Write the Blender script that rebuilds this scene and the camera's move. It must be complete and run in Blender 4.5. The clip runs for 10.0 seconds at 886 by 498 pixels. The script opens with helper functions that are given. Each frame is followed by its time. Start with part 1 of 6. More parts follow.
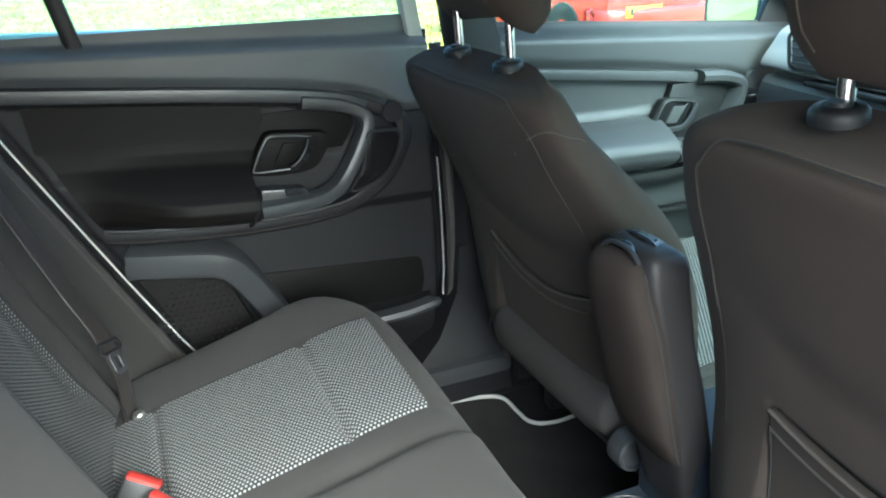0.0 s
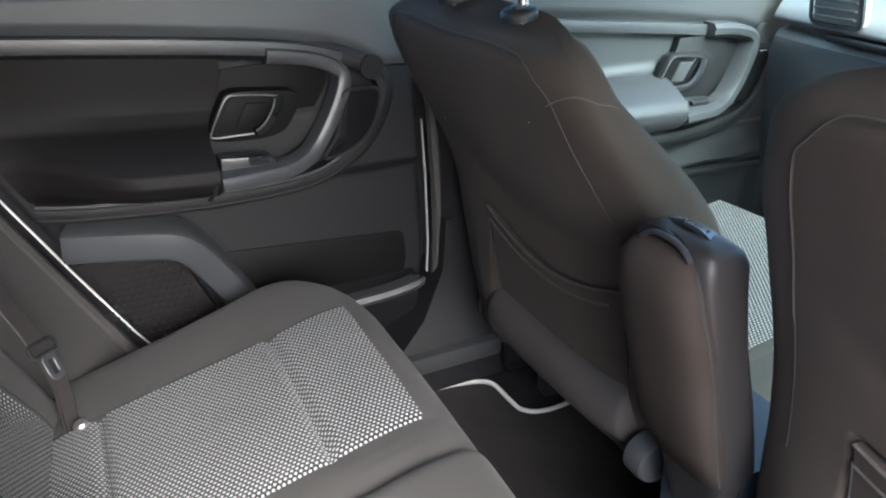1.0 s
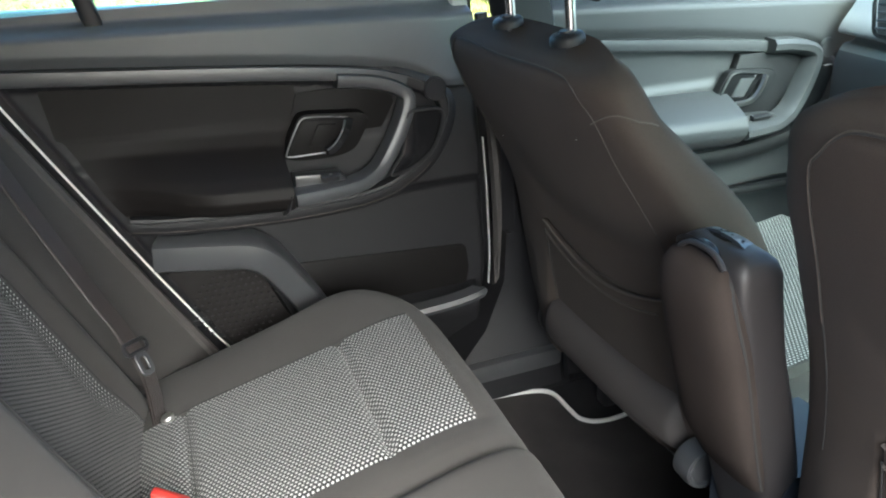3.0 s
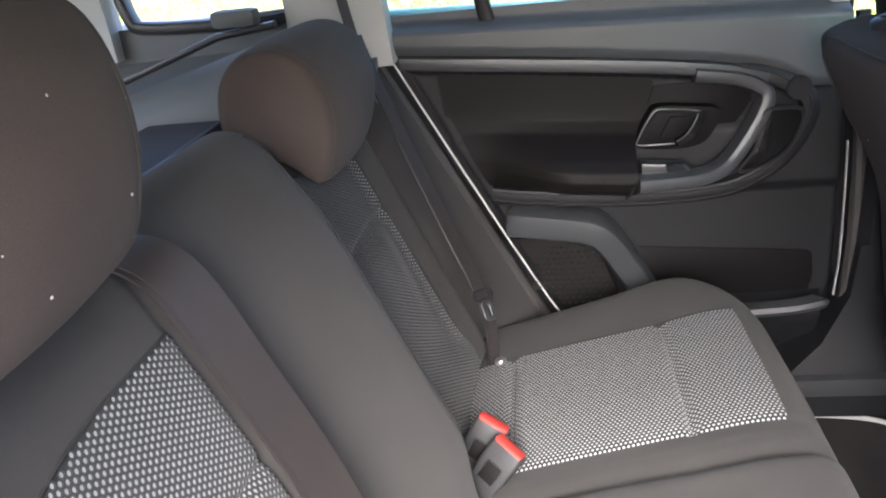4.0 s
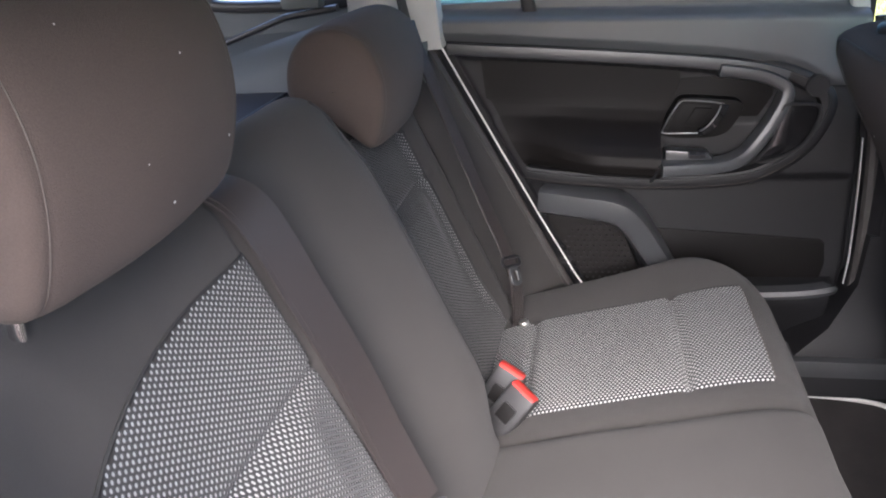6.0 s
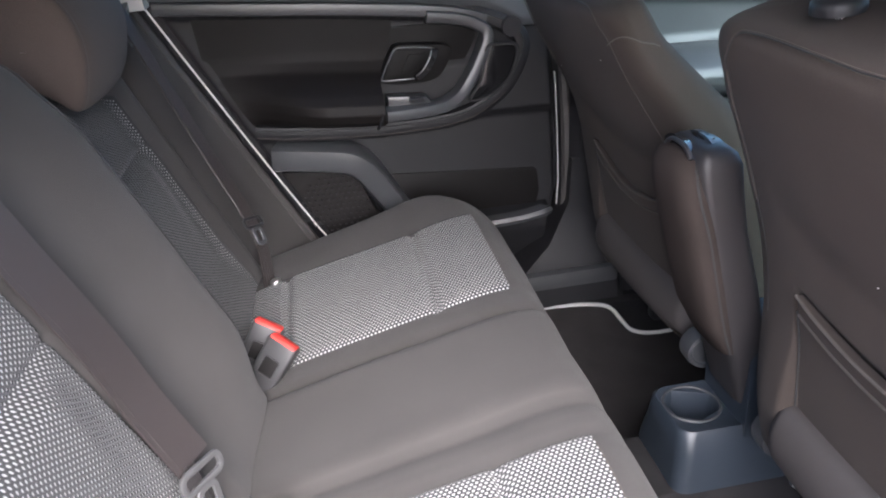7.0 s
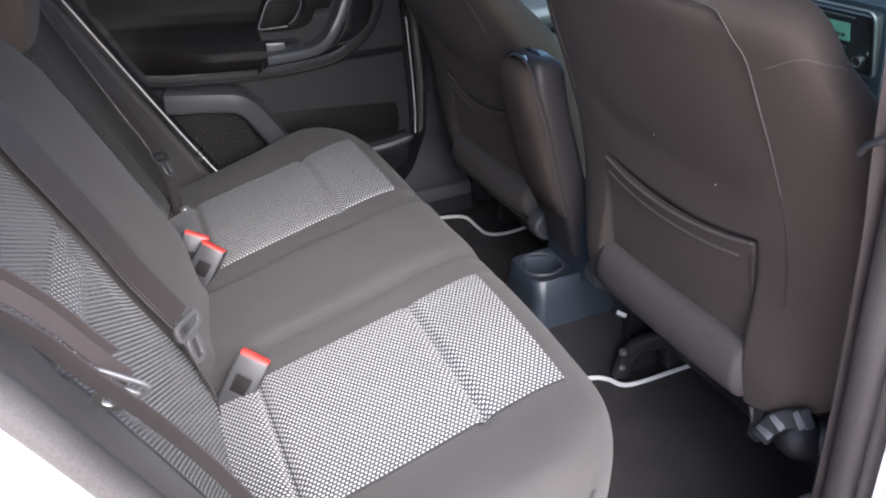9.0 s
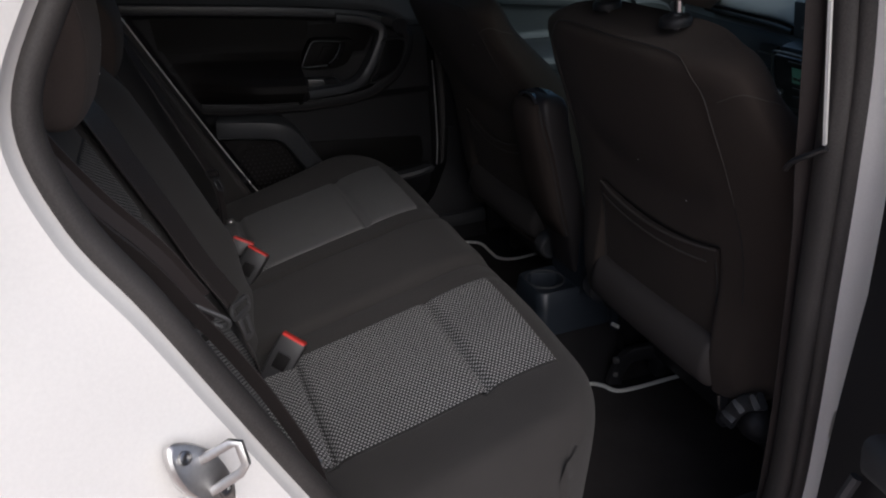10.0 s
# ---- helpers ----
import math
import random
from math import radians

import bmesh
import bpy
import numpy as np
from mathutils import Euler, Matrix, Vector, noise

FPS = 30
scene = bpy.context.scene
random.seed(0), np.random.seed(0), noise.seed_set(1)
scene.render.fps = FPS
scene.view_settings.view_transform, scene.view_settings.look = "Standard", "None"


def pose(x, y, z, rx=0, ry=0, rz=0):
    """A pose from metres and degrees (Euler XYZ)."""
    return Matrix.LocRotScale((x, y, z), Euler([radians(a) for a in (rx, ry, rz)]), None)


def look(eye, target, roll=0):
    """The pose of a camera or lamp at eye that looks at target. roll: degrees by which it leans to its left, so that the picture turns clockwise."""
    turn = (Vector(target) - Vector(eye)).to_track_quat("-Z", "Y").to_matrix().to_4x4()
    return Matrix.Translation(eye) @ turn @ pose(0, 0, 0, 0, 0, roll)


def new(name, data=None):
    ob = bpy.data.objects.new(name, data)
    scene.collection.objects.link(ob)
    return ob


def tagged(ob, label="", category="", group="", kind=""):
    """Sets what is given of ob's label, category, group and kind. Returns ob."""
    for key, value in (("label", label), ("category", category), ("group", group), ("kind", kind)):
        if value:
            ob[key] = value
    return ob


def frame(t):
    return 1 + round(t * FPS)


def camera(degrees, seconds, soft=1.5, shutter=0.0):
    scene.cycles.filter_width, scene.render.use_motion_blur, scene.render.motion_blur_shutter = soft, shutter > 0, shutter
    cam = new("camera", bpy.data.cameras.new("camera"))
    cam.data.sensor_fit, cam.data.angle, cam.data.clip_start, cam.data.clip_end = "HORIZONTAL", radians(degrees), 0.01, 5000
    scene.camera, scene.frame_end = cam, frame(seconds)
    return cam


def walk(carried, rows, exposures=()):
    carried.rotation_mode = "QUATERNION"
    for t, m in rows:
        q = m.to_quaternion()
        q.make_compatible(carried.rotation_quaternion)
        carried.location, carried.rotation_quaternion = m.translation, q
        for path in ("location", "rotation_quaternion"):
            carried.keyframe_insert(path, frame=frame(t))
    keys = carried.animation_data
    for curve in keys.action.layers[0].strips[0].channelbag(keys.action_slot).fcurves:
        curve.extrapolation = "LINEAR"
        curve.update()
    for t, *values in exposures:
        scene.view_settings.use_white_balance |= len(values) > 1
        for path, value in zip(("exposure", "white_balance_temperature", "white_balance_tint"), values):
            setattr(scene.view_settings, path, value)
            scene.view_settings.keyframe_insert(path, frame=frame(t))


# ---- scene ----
cam = camera(60.3, 10.0, soft=2.0, shutter=0.0)
PATH = [
    (0, (-0.314, -0.65, 1.304), (0.401, 1.056, 0.544), -1.5),
    (0.5, (-0.288, -0.513, 1.276), (0.379, 1.157, 0.401), -0.6),
    (1, (-0.286, -0.482, 1.277), (0.496, 1.139, 0.403), -0.4),
    (1.5, (-0.281, -0.48, 1.279), (0.842, 0.931, 0.414), 0.8),
    (2, (-0.28, -0.492, 1.285), (1.009, 0.774, 0.426), 0.2),
    (2.5, (-0.28, -0.507, 1.286), (0.829, 0.924, 0.436), -1.1),
    (3, (-0.287, -0.547, 1.295), (0.323, 1.169, 0.467), -2.8),
    (3.2, (-0.287, -0.571, 1.304), (0.076, 1.218, 0.486), -3.5),
    (4.3, (-0.287, -0.67, 1.323), (-0.669, 1.13, 0.541), -6.7),
    (4.5, (-0.287, -0.686, 1.327), (-0.738, 1.097, 0.541), -6.9),
    (5.2, (-0.291, -0.735, 1.337), (-0.899, 0.997, 0.543), -5.4),
    (6.3, (-0.247, -0.788, 1.327), (-0.4, 1.031, 0.51), -3.5),
    (6.5, (-0.248, -0.792, 1.316), (-0.231, 1.026, 0.484), -3.1),
    (7, (-0.247, -0.817, 1.292), (0.023, 0.952, 0.4), -4.0),
    (7.5, (-0.278, -0.844, 1.287), (0.16, 0.85, 0.318), -2.6),
    (8, (-0.366, -0.867, 1.298), (0.252, 0.739, 0.279), -4.2),
    (8.5, (-0.4, -0.953, 1.312), (0.301, 0.609, 0.278), -2.8),
    (9, (-0.415, -1.082, 1.324), (0.241, 0.528, 0.336), -2.9),
    (9.5, (-0.437, -1.188, 1.334), (0.204, 0.469, 0.414), -1.7),
    (10, (-0.488, -1.265, 1.354), (0.152, 0.413, 0.474), -1.5),
]
EXPOSURES = [(0.0, 3.15, 5400, -8.0), (0.5, 3.35, 5525, 3.0), (1.0, 3.35, 5700, 5.0), (1.5, 3.32, 5950, 12.0), (2.0, 3.52, 6000, 14.0), (3.0, 3.3, 5800, 0.0), (4.5, 3.32, 5950, 13.0), (5.2, 3.31, 6000, 14.0), (6.5, 3.15, 5700, 11.0), (7.5, 3.17, 5675, 12.0), (8.5, 2.92, 5700, 13.0), (9.0, 2.88, 5600, 11.0), (9.2, 2.42, 5640, 11.4), (9.5, 1.68, 5675, 12.0), (10.0, -0.08, 5750, 10.0)]
walk(cam, [(t, look(eye, target, roll)) for t, eye, target, roll in PATH], EXPOSURES)

# ---- world and light ----
world = bpy.data.worlds.new("sky")
scene.world = world
world.use_nodes = True
wn = world.node_tree
sky = wn.nodes.new("ShaderNodeTexSky")
sky.sky_type = "NISHITA"
sky.sun_disc = False
sky.sun_elevation = radians(40)
sky.sun_rotation = radians(177)
sky.dust_density = 6.0
sky.air_density = 0.6
wn.links.new(sky.outputs["Color"], wn.nodes["Background"].inputs["Color"])
wn.nodes["Background"].inputs["Strength"].default_value = 0.15
sun_data = bpy.data.lights.new("sun", "SUN")
sun_data.energy = 0.55
sun_data.angle = radians(60)
sun_data.color = (1.0, 0.91, 0.82)
sun = new("sun", sun_data)
sun.matrix_world = look((-0.3, -6.0, 4.9), (0, 0, 0))


# ---- materials ----
def material(name, color, rough=0.6, metal=0.0, vary=0.12, grain=400.0, bump=0.15, big=6.0, spec=0.5, sheen=0.0, coat=0.0):
    """Base colour broken at two scales, with fine relief. grain and big: repeats a metre."""
    m = bpy.data.materials.new(name)
    m.use_nodes = True
    nt = m.node_tree
    b = nt.nodes["Principled BSDF"]
    tc = nt.nodes.new("ShaderNodeTexCoord")
    n1 = nt.nodes.new("ShaderNodeTexNoise")
    n1.inputs["Scale"].default_value = grain
    n1.inputs["Detail"].default_value = 3
    n2 = nt.nodes.new("ShaderNodeTexNoise")
    n2.inputs["Scale"].default_value = big
    n2.inputs["Detail"].default_value = 5
    for n in (n1, n2):
        nt.links.new(tc.outputs["Object"], n.inputs["Vector"])
    mix = nt.nodes.new("ShaderNodeMath")
    mix.operation = "ADD"
    nt.links.new(n1.outputs["Fac"], mix.inputs[0])
    nt.links.new(n2.outputs["Fac"], mix.inputs[1])
    ramp = nt.nodes.new("ShaderNodeMapRange")
    ramp.inputs["From Min"].default_value = 0.6
    ramp.inputs["From Max"].default_value = 1.4
    ramp.inputs["To Min"].default_value = 1 - vary
    ramp.inputs["To Max"].default_value = 1 + vary
    nt.links.new(mix.outputs[0], ramp.inputs["Value"])
    mul = nt.nodes.new("ShaderNodeVectorMath")
    mul.operation = "SCALE"
    mul.inputs[0].default_value = color
    nt.links.new(ramp.outputs[0], mul.inputs["Scale"])
    nt.links.new(mul.outputs[0], b.inputs["Base Color"])
    rr = nt.nodes.new("ShaderNodeMapRange")
    rr.inputs["To Min"].default_value = max(0.02, rough - 0.08)
    rr.inputs["To Max"].default_value = min(1.0, rough + 0.08)
    nt.links.new(n2.outputs["Fac"], rr.inputs["Value"])
    nt.links.new(rr.outputs[0], b.inputs["Roughness"])
    b.inputs["Metallic"].default_value = metal
    b.inputs["Specular IOR Level"].default_value = spec
    b.inputs["Sheen Weight"].default_value = sheen
    b.inputs["Sheen Roughness"].default_value = 0.6
    b.inputs["Coat Weight"].default_value = coat
    if bump:
        bp = nt.nodes.new("ShaderNodeBump")
        bp.inputs["Strength"].default_value = bump
        bp.inputs["Distance"].default_value = 0.001
        nt.links.new(n1.outputs["Fac"], bp.inputs["Height"])
        nt.links.new(bp.outputs[0], b.inputs["Normal"])
    return m


def webbing(name, color):
    """Seat belt webbing: fine ribs along the strap by the UV map."""
    m = material(name, color, 0.40, vary=0.15, grain=700, bump=0.1, sheen=0.05, spec=0.55)
    nt = m.node_tree
    uv = nt.nodes.new("ShaderNodeUVMap")
    w = nt.nodes.new("ShaderNodeTexWave")
    w.inputs["Scale"].default_value = 420
    nt.links.new(uv.outputs[0], w.inputs["Vector"])
    bp = nt.nodes.new("ShaderNodeBump")
    bp.inputs["Strength"].default_value = 0.25
    bp.inputs["Distance"].default_value = 0.0006
    nt.links.new(w.outputs["Fac"], bp.inputs["Height"])
    nt.links.new(bp.outputs[0], nt.nodes["Principled BSDF"].inputs["Normal"])
    return m


CLOTH = material("dark_cloth", (0.043, 0.0405, 0.0388), 0.95, vary=0.18, grain=1300, bump=0.35, big=9, sheen=0.07, spec=0.10)
HEAD_CLOTH = material("headrest_cloth", (0.060, 0.0475, 0.0415), 0.93, vary=0.22, grain=900, bump=0.3, big=8, sheen=0.05, spec=0.1)
# Darker copy of the seat back cloth; the armrest's shade is in its colour.
ARM_CLOTH_SHADED = material("armrest_cloth_shaded", (0.0340, 0.0275, 0.0245), 0.95, vary=0.2, grain=1000, bump=0.3, big=9, sheen=0.0, spec=0.05)
CLOTH_BACK = material("seat_back_cloth", (0.0430, 0.0348, 0.0298), 0.93, vary=0.2, grain=1000, bump=0.3, big=7, sheen=0.03, spec=0.08)
NET = material("woven_net_cloth", (0.0125, 0.0130, 0.0138), 0.9, vary=0.2, grain=900, bump=0.2, sheen=0.22, spec=0.12)
DOT = material("pale_dot_cloth", (0.41, 0.41, 0.405), 0.95, vary=0.12, grain=1500, bump=0.2, spec=0.15)
# Seam thread, lightened so it also carries the highlight on the pocket lips.
SEAM = material("seam_thread", (0.072, 0.063, 0.057), 0.85, spec=0.15, vary=0.2, grain=900, bump=0.3)
SEAM_DARK = material("seam_dark", (0.02, 0.02, 0.02), 0.8, vary=0.2, grain=900, bump=0.3)
BEZEL = material("bezel_plastic", (0.025, 0.0275, 0.031), 0.28, vary=0.08, grain=1200, bump=0.06, big=5)
RING_GREY = material("ring_plastic", (0.050, 0.052, 0.056), 0.34, vary=0.08, grain=1500, bump=0.10, big=5)
ROLL = material("seat_foot_vinyl", (0.053, 0.0475, 0.0450), 0.62, vary=0.15, grain=900, bump=0.25, big=7, spec=0.3)
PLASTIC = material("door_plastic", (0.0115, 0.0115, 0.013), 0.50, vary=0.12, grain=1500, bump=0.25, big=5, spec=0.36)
SHOULDER_LIT = material("shoulder_plastic_lit", (0.085, 0.089, 0.094), 0.40, vary=0.10, grain=1500, bump=0.2, big=5, spec=0.5)
PLASTIC_SOFT = material("door_insert", (0.0092, 0.0080, 0.0077), 0.58, vary=0.12, grain=1100, bump=0.25, big=7, spec=0.18)
# Extra dark: shade inside the door recesses is put into this colour.
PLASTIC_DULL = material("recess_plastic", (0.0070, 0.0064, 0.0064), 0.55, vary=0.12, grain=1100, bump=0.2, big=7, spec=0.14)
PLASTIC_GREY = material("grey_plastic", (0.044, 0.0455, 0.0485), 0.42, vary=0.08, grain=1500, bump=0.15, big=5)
PLASTIC_BLACK = material("black_plastic", (0.018, 0.018, 0.020), 0.35, vary=0.15, grain=900, bump=0.08)
GLOSS_BLACK = material("gloss_black", (0.010, 0.010, 0.011), 0.13, vary=0.1, grain=200, bump=0.0)
QUARTER = material("quarter_plastic", (0.11, 0.118, 0.116), 0.55, vary=0.08, grain=1500, bump=0.2, big=5)
# Paled to carry the windscreen's light on the upper dash.
DASH_LIT = material("dash_plastic_lit", (0.25, 0.253, 0.258), 0.5, vary=0.08, grain=1400, bump=0.25, big=5)
CHROME = material("brushed_chrome", (0.75, 0.75, 0.74), 0.18, 1.0, vary=0.05, grain=300, bump=0.03)
STEEL = material("plated_steel", (0.66, 0.65, 0.63), 0.42, 1.0, vary=0.1, grain=300, bump=0.08)
RUBBER = material("seal_rubber", (0.040, 0.037, 0.035), 0.6, vary=0.4, grain=500, bump=0.3)
SHELL_BLACK = material("armrest_shell", (0.0215, 0.0195, 0.0200), 0.50, vary=0.08, grain=1400, bump=0.15, big=5)
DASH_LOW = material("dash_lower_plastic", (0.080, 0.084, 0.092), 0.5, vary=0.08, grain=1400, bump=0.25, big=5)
CONSOLE = material("console_plastic", (0.021, 0.027, 0.036), 0.36, vary=0.08, grain=1400, bump=0.2, big=5)
CARPET = material("carpet", (0.019, 0.0185, 0.0195), 1.0, vary=0.35, grain=1600, bump=0.8, big=14, spec=0.1)
MAT_CLOTH = material("mat_pile", (0.039, 0.036, 0.036), 1.0, vary=0.35, grain=1800, bump=0.8, big=10, spec=0.1)
PIPING = material("pale_piping", (0.60, 0.60, 0.58), 0.7, vary=0.15, grain=900, bump=0.3)
RED = material("red_plastic", (0.62, 0.045, 0.035), 0.4, vary=0.08, grain=500, bump=0.05)
WHITE_PAINT = material("white_paint", (0.78, 0.77, 0.74), 0.22, vary=0.04, grain=300, bump=0.02, big=3, coat=0.4)
TRIM_PALE = material("pale_trim", (0.50, 0.50, 0.48), 0.7, vary=0.06, grain=1200, bump=0.2, big=5)
HEADLINER = material("headliner_cloth", (0.45, 0.45, 0.43), 0.95, vary=0.06, grain=1200, bump=0.3, big=5)
BELT = webbing("belt_webbing", (0.023, 0.0182, 0.0174))
SATIN = material("satin_metal", (0.36, 0.36, 0.36), 0.30, 1.0, vary=0.08, grain=300, bump=0.03)
BUCKLE = material("buckle_plastic", (0.033, 0.033, 0.0345), 0.4, vary=0.1, grain=700, bump=0.1)
TONGUE = material("tongue_plastic", (0.060, 0.060, 0.061), 0.48, vary=0.1, grain=600, bump=0.05)
RED_PAINT = material("red_paint", (0.55, 0.02, 0.015), 0.25, vary=0.05, grain=200, bump=0.0, coat=0.6)
YELLOW = material("yellow_plate", (0.75, 0.45, 0.02), 0.4, vary=0.05, grain=200, bump=0.0)
TYRE = material("tyre_rubber", (0.02, 0.02, 0.02), 0.85, vary=0.2, grain=300, bump=0.2)
PAVING = material("drive_paving", (0.40, 0.30, 0.27), 0.9, vary=0.25, grain=90, bump=0.5, big=3)
STONE = material("pale_stone", (0.42, 0.38, 0.33), 0.9, vary=0.25, grain=60, bump=0.6, big=8)
GRASS = material("grass_blades", (0.22, 0.27, 0.055), 0.8, vary=0.45, grain=40, bump=0.0, big=1.2)
LAWN = material("lawn_soil", (0.25, 0.27, 0.075), 0.95, vary=0.6, grain=9, bump=0.6, big=0.8)


def glass_material():
    """Thin green-tinted safety glass: light passes straight through, with a faint gloss."""
    m = bpy.data.materials.new("tinted_glass")
    m.use_nodes = True
    nt = m.node_tree
    nt.nodes.remove(nt.nodes["Principled BSDF"])
    clear = nt.nodes.new("ShaderNodeBsdfTransparent")
    clear.inputs["Color"].default_value = (0.77, 0.96, 0.955, 1)
    gloss = nt.nodes.new("ShaderNodeBsdfGlossy")
    gloss.inputs["Roughness"].default_value = 0.02
    fr = nt.nodes.new("ShaderNodeFresnel")
    fr.inputs["IOR"].default_value = 1.35
    mix = nt.nodes.new("ShaderNodeMixShader")
    nt.links.new(fr.outputs[0], mix.inputs[0])
    nt.links.new(clear.outputs[0], mix.inputs[1])
    nt.links.new(gloss.outputs[0], mix.inputs[2])
    nt.links.new(mix.outputs[0], nt.nodes["Material Output"].inputs["Surface"])
    return m


GLASS = glass_material()


def mirror_material():
    m = material("mirror_glass", (0.85, 0.87, 0.88), 0.03, 1.0, vary=0.01, bump=0.0)
    return m


MIRROR = mirror_material()


def display_material():
    m = material("lcd_green", (0.06, 0.13, 0.10), 0.3, vary=0.1, bump=0.0)
    b = m.node_tree.nodes["Principled BSDF"]
    b.inputs["Emission Color"].default_value = (0.20, 0.55, 0.38, 1)
    b.inputs["Emission Strength"].default_value = 0.03
    return m


DISPLAY = display_material()


# ---- mesh helpers ----
def thing(name, label, category, at=(0, 0, 0), group="", kind=""):
    ob = new(name)
    ob.empty_display_size = 0.05
    ob.location = at
    return tagged(ob, label, category, group, kind)


def part(name, bm, mat, parent=None, label="", sharp=38.0, uv=None):
    """Links a bmesh as one mesh object under a thing or part; its coordinates are those of the world."""
    bmesh.ops.recalc_face_normals(bm, faces=bm.faces)
    if uv is not None:
        lay = bm.loops.layers.uv.new("UVMap")
        for f in bm.faces:
            for lo in f.loops:
                lo[lay].uv = uv(lo.vert.co)
    lim = radians(sharp)
    for f in bm.faces:
        f.smooth = True
    for e in bm.edges:
        if len(e.link_faces) == 2 and e.calc_face_angle(0.0) > lim:
            e.smooth = False
    me = bpy.data.meshes.new(name)
    bm.to_mesh(me)
    bm.free()
    me.materials.append(mat)
    ob = new(name, me)
    if parent is not None:
        off = Vector((0, 0, 0))
        p = parent
        while p is not None:
            off += p.location
            p = p.parent
        me.transform(Matrix.Translation(-off))
        ob.parent = parent
    if label:
        ob["label"] = label
    return ob


def single(name, bm, mat, label, category, group="", kind="", sharp=38.0, uv=None):
    return tagged(part(name, bm, mat, None, "", sharp, uv), label, category, group, kind)


def sheet(fn, nu, nv, wrap=False):
    """A grid of fn(u, v), u and v from 0 to 1; wrap closes it along u."""
    bm = bmesh.new()
    rows = []
    for j in range(nv + 1):
        rows.append([bm.verts.new(fn(i / nu, j / nv)) for i in range(nu if wrap else nu + 1)])
    for j in range(nv):
        for i in range(nu):
            k = (i + 1) % nu if wrap else i + 1
            bm.faces.new((rows[j][i], rows[j][k], rows[j + 1][k], rows[j + 1][i]))
    return bm


def slab(fn, nu, nv, depth):
    """A sheet with edges turned back by the vector depth, so that it has thickness."""
    bm = sheet(fn, nu, nv)
    edge = [e for e in bm.edges if e.is_boundary]
    r = bmesh.ops.extrude_edge_only(bm, edges=edge)
    bmesh.ops.translate(bm, vec=Vector(depth), verts=[v for v in r["geom"] if isinstance(v, bmesh.types.BMVert)])
    return bm


def loft(rings, cap=True):
    bm = bmesh.new()
    rows = [[bm.verts.new(p) for p in r] for r in rings]
    n = len(rows[0])
    for a, b in zip(rows, rows[1:]):
        for i in range(n):
            bm.faces.new((a[i], a[(i + 1) % n], b[(i + 1) % n], b[i]))
    if cap:
        bm.faces.new(rows[0])
        bm.faces.new(rows[-1])
    return bm


def smooth_path(pts, n=8, closed=False):
    """Catmull-Rom through the points."""
    p = [Vector(q) for q in pts]
    k = len(p)
    out = []
    last = k if closed else k - 1
    for i in range(last):
        a, b, c, d = (p[(i + j) % k] if closed else p[min(max(i + j, 0), k - 1)] for j in (-1, 0, 1, 2))
        for s in range(n):
            t = s / n
            out.append(0.5 * (2 * b + (c - a) * t + (2 * a - 5 * b + 4 * c - d) * t * t + (3 * b - a - 3 * c + d) * t ** 3))
    if not closed:
        out.append(p[-1])
    return out


def sweep(path, profile, up, closed=False, cap=True):
    """Carries a profile of (side, up) offsets along the path. up: one vector, or one for each point."""
    p = [Vector(q) for q in path]
    k = len(p)
    rings = []
    for i in range(k):
        a = p[(i - 1) % k] if closed else p[max(i - 1, 0)]
        b = p[(i + 1) % k] if closed else p[min(i + 1, k - 1)]
        t = (b - a).normalized()
        u = Vector(up[i]) if isinstance(up, list) else Vector(up)
        s = t.cross(u).normalized()
        u = s.cross(t).normalized()
        rings.append([p[i] + s * x + u * y for x, y in profile])
    if closed:
        rings.append(rings[0])
        bm = loft(rings, False)
        bmesh.ops.remove_doubles(bm, verts=bm.verts, dist=1e-6)
        return bm
    return loft(rings, cap)


def circle(r, n=10, squash=1.0):
    return [(r * math.cos(2 * math.pi * i / n), r * squash * math.sin(2 * math.pi * i / n)) for i in range(n)]


def tube(path, r, n=8, closed=False, up=(0.13, 0.21, 0.97)):
    return sweep(path, circle(r, n), up, closed)


def rbox(size, bevel, m=None, seg=2):
    """A box with rounded edges, centred, moved by the pose m."""
    bm = bmesh.new()
    bmesh.ops.create_cube(bm, size=1.0)
    bmesh.ops.scale(bm, vec=Vector(size), verts=bm.verts)
    if bevel:
        bmesh.ops.bevel(bm, geom=list(bm.edges), offset=min(bevel, 0.45 * min(size)), segments=seg, profile=0.6, affect="EDGES")
    if m is not None:
        bmesh.ops.transform(bm, matrix=m, verts=bm.verts)
    return bm


def lathe(profile, m=None, n=24):
    """A body of revolution about z from (radius, height) pairs."""
    rings = [[Vector((max(r, 1e-4) * math.cos(2 * math.pi * i / n), max(r, 1e-4) * math.sin(2 * math.pi * i / n), z)) for i in range(n)] for r, z in profile]
    bm = loft(rings)
    if m is not None:
        bmesh.ops.transform(bm, matrix=m, verts=bm.verts)
    return bm


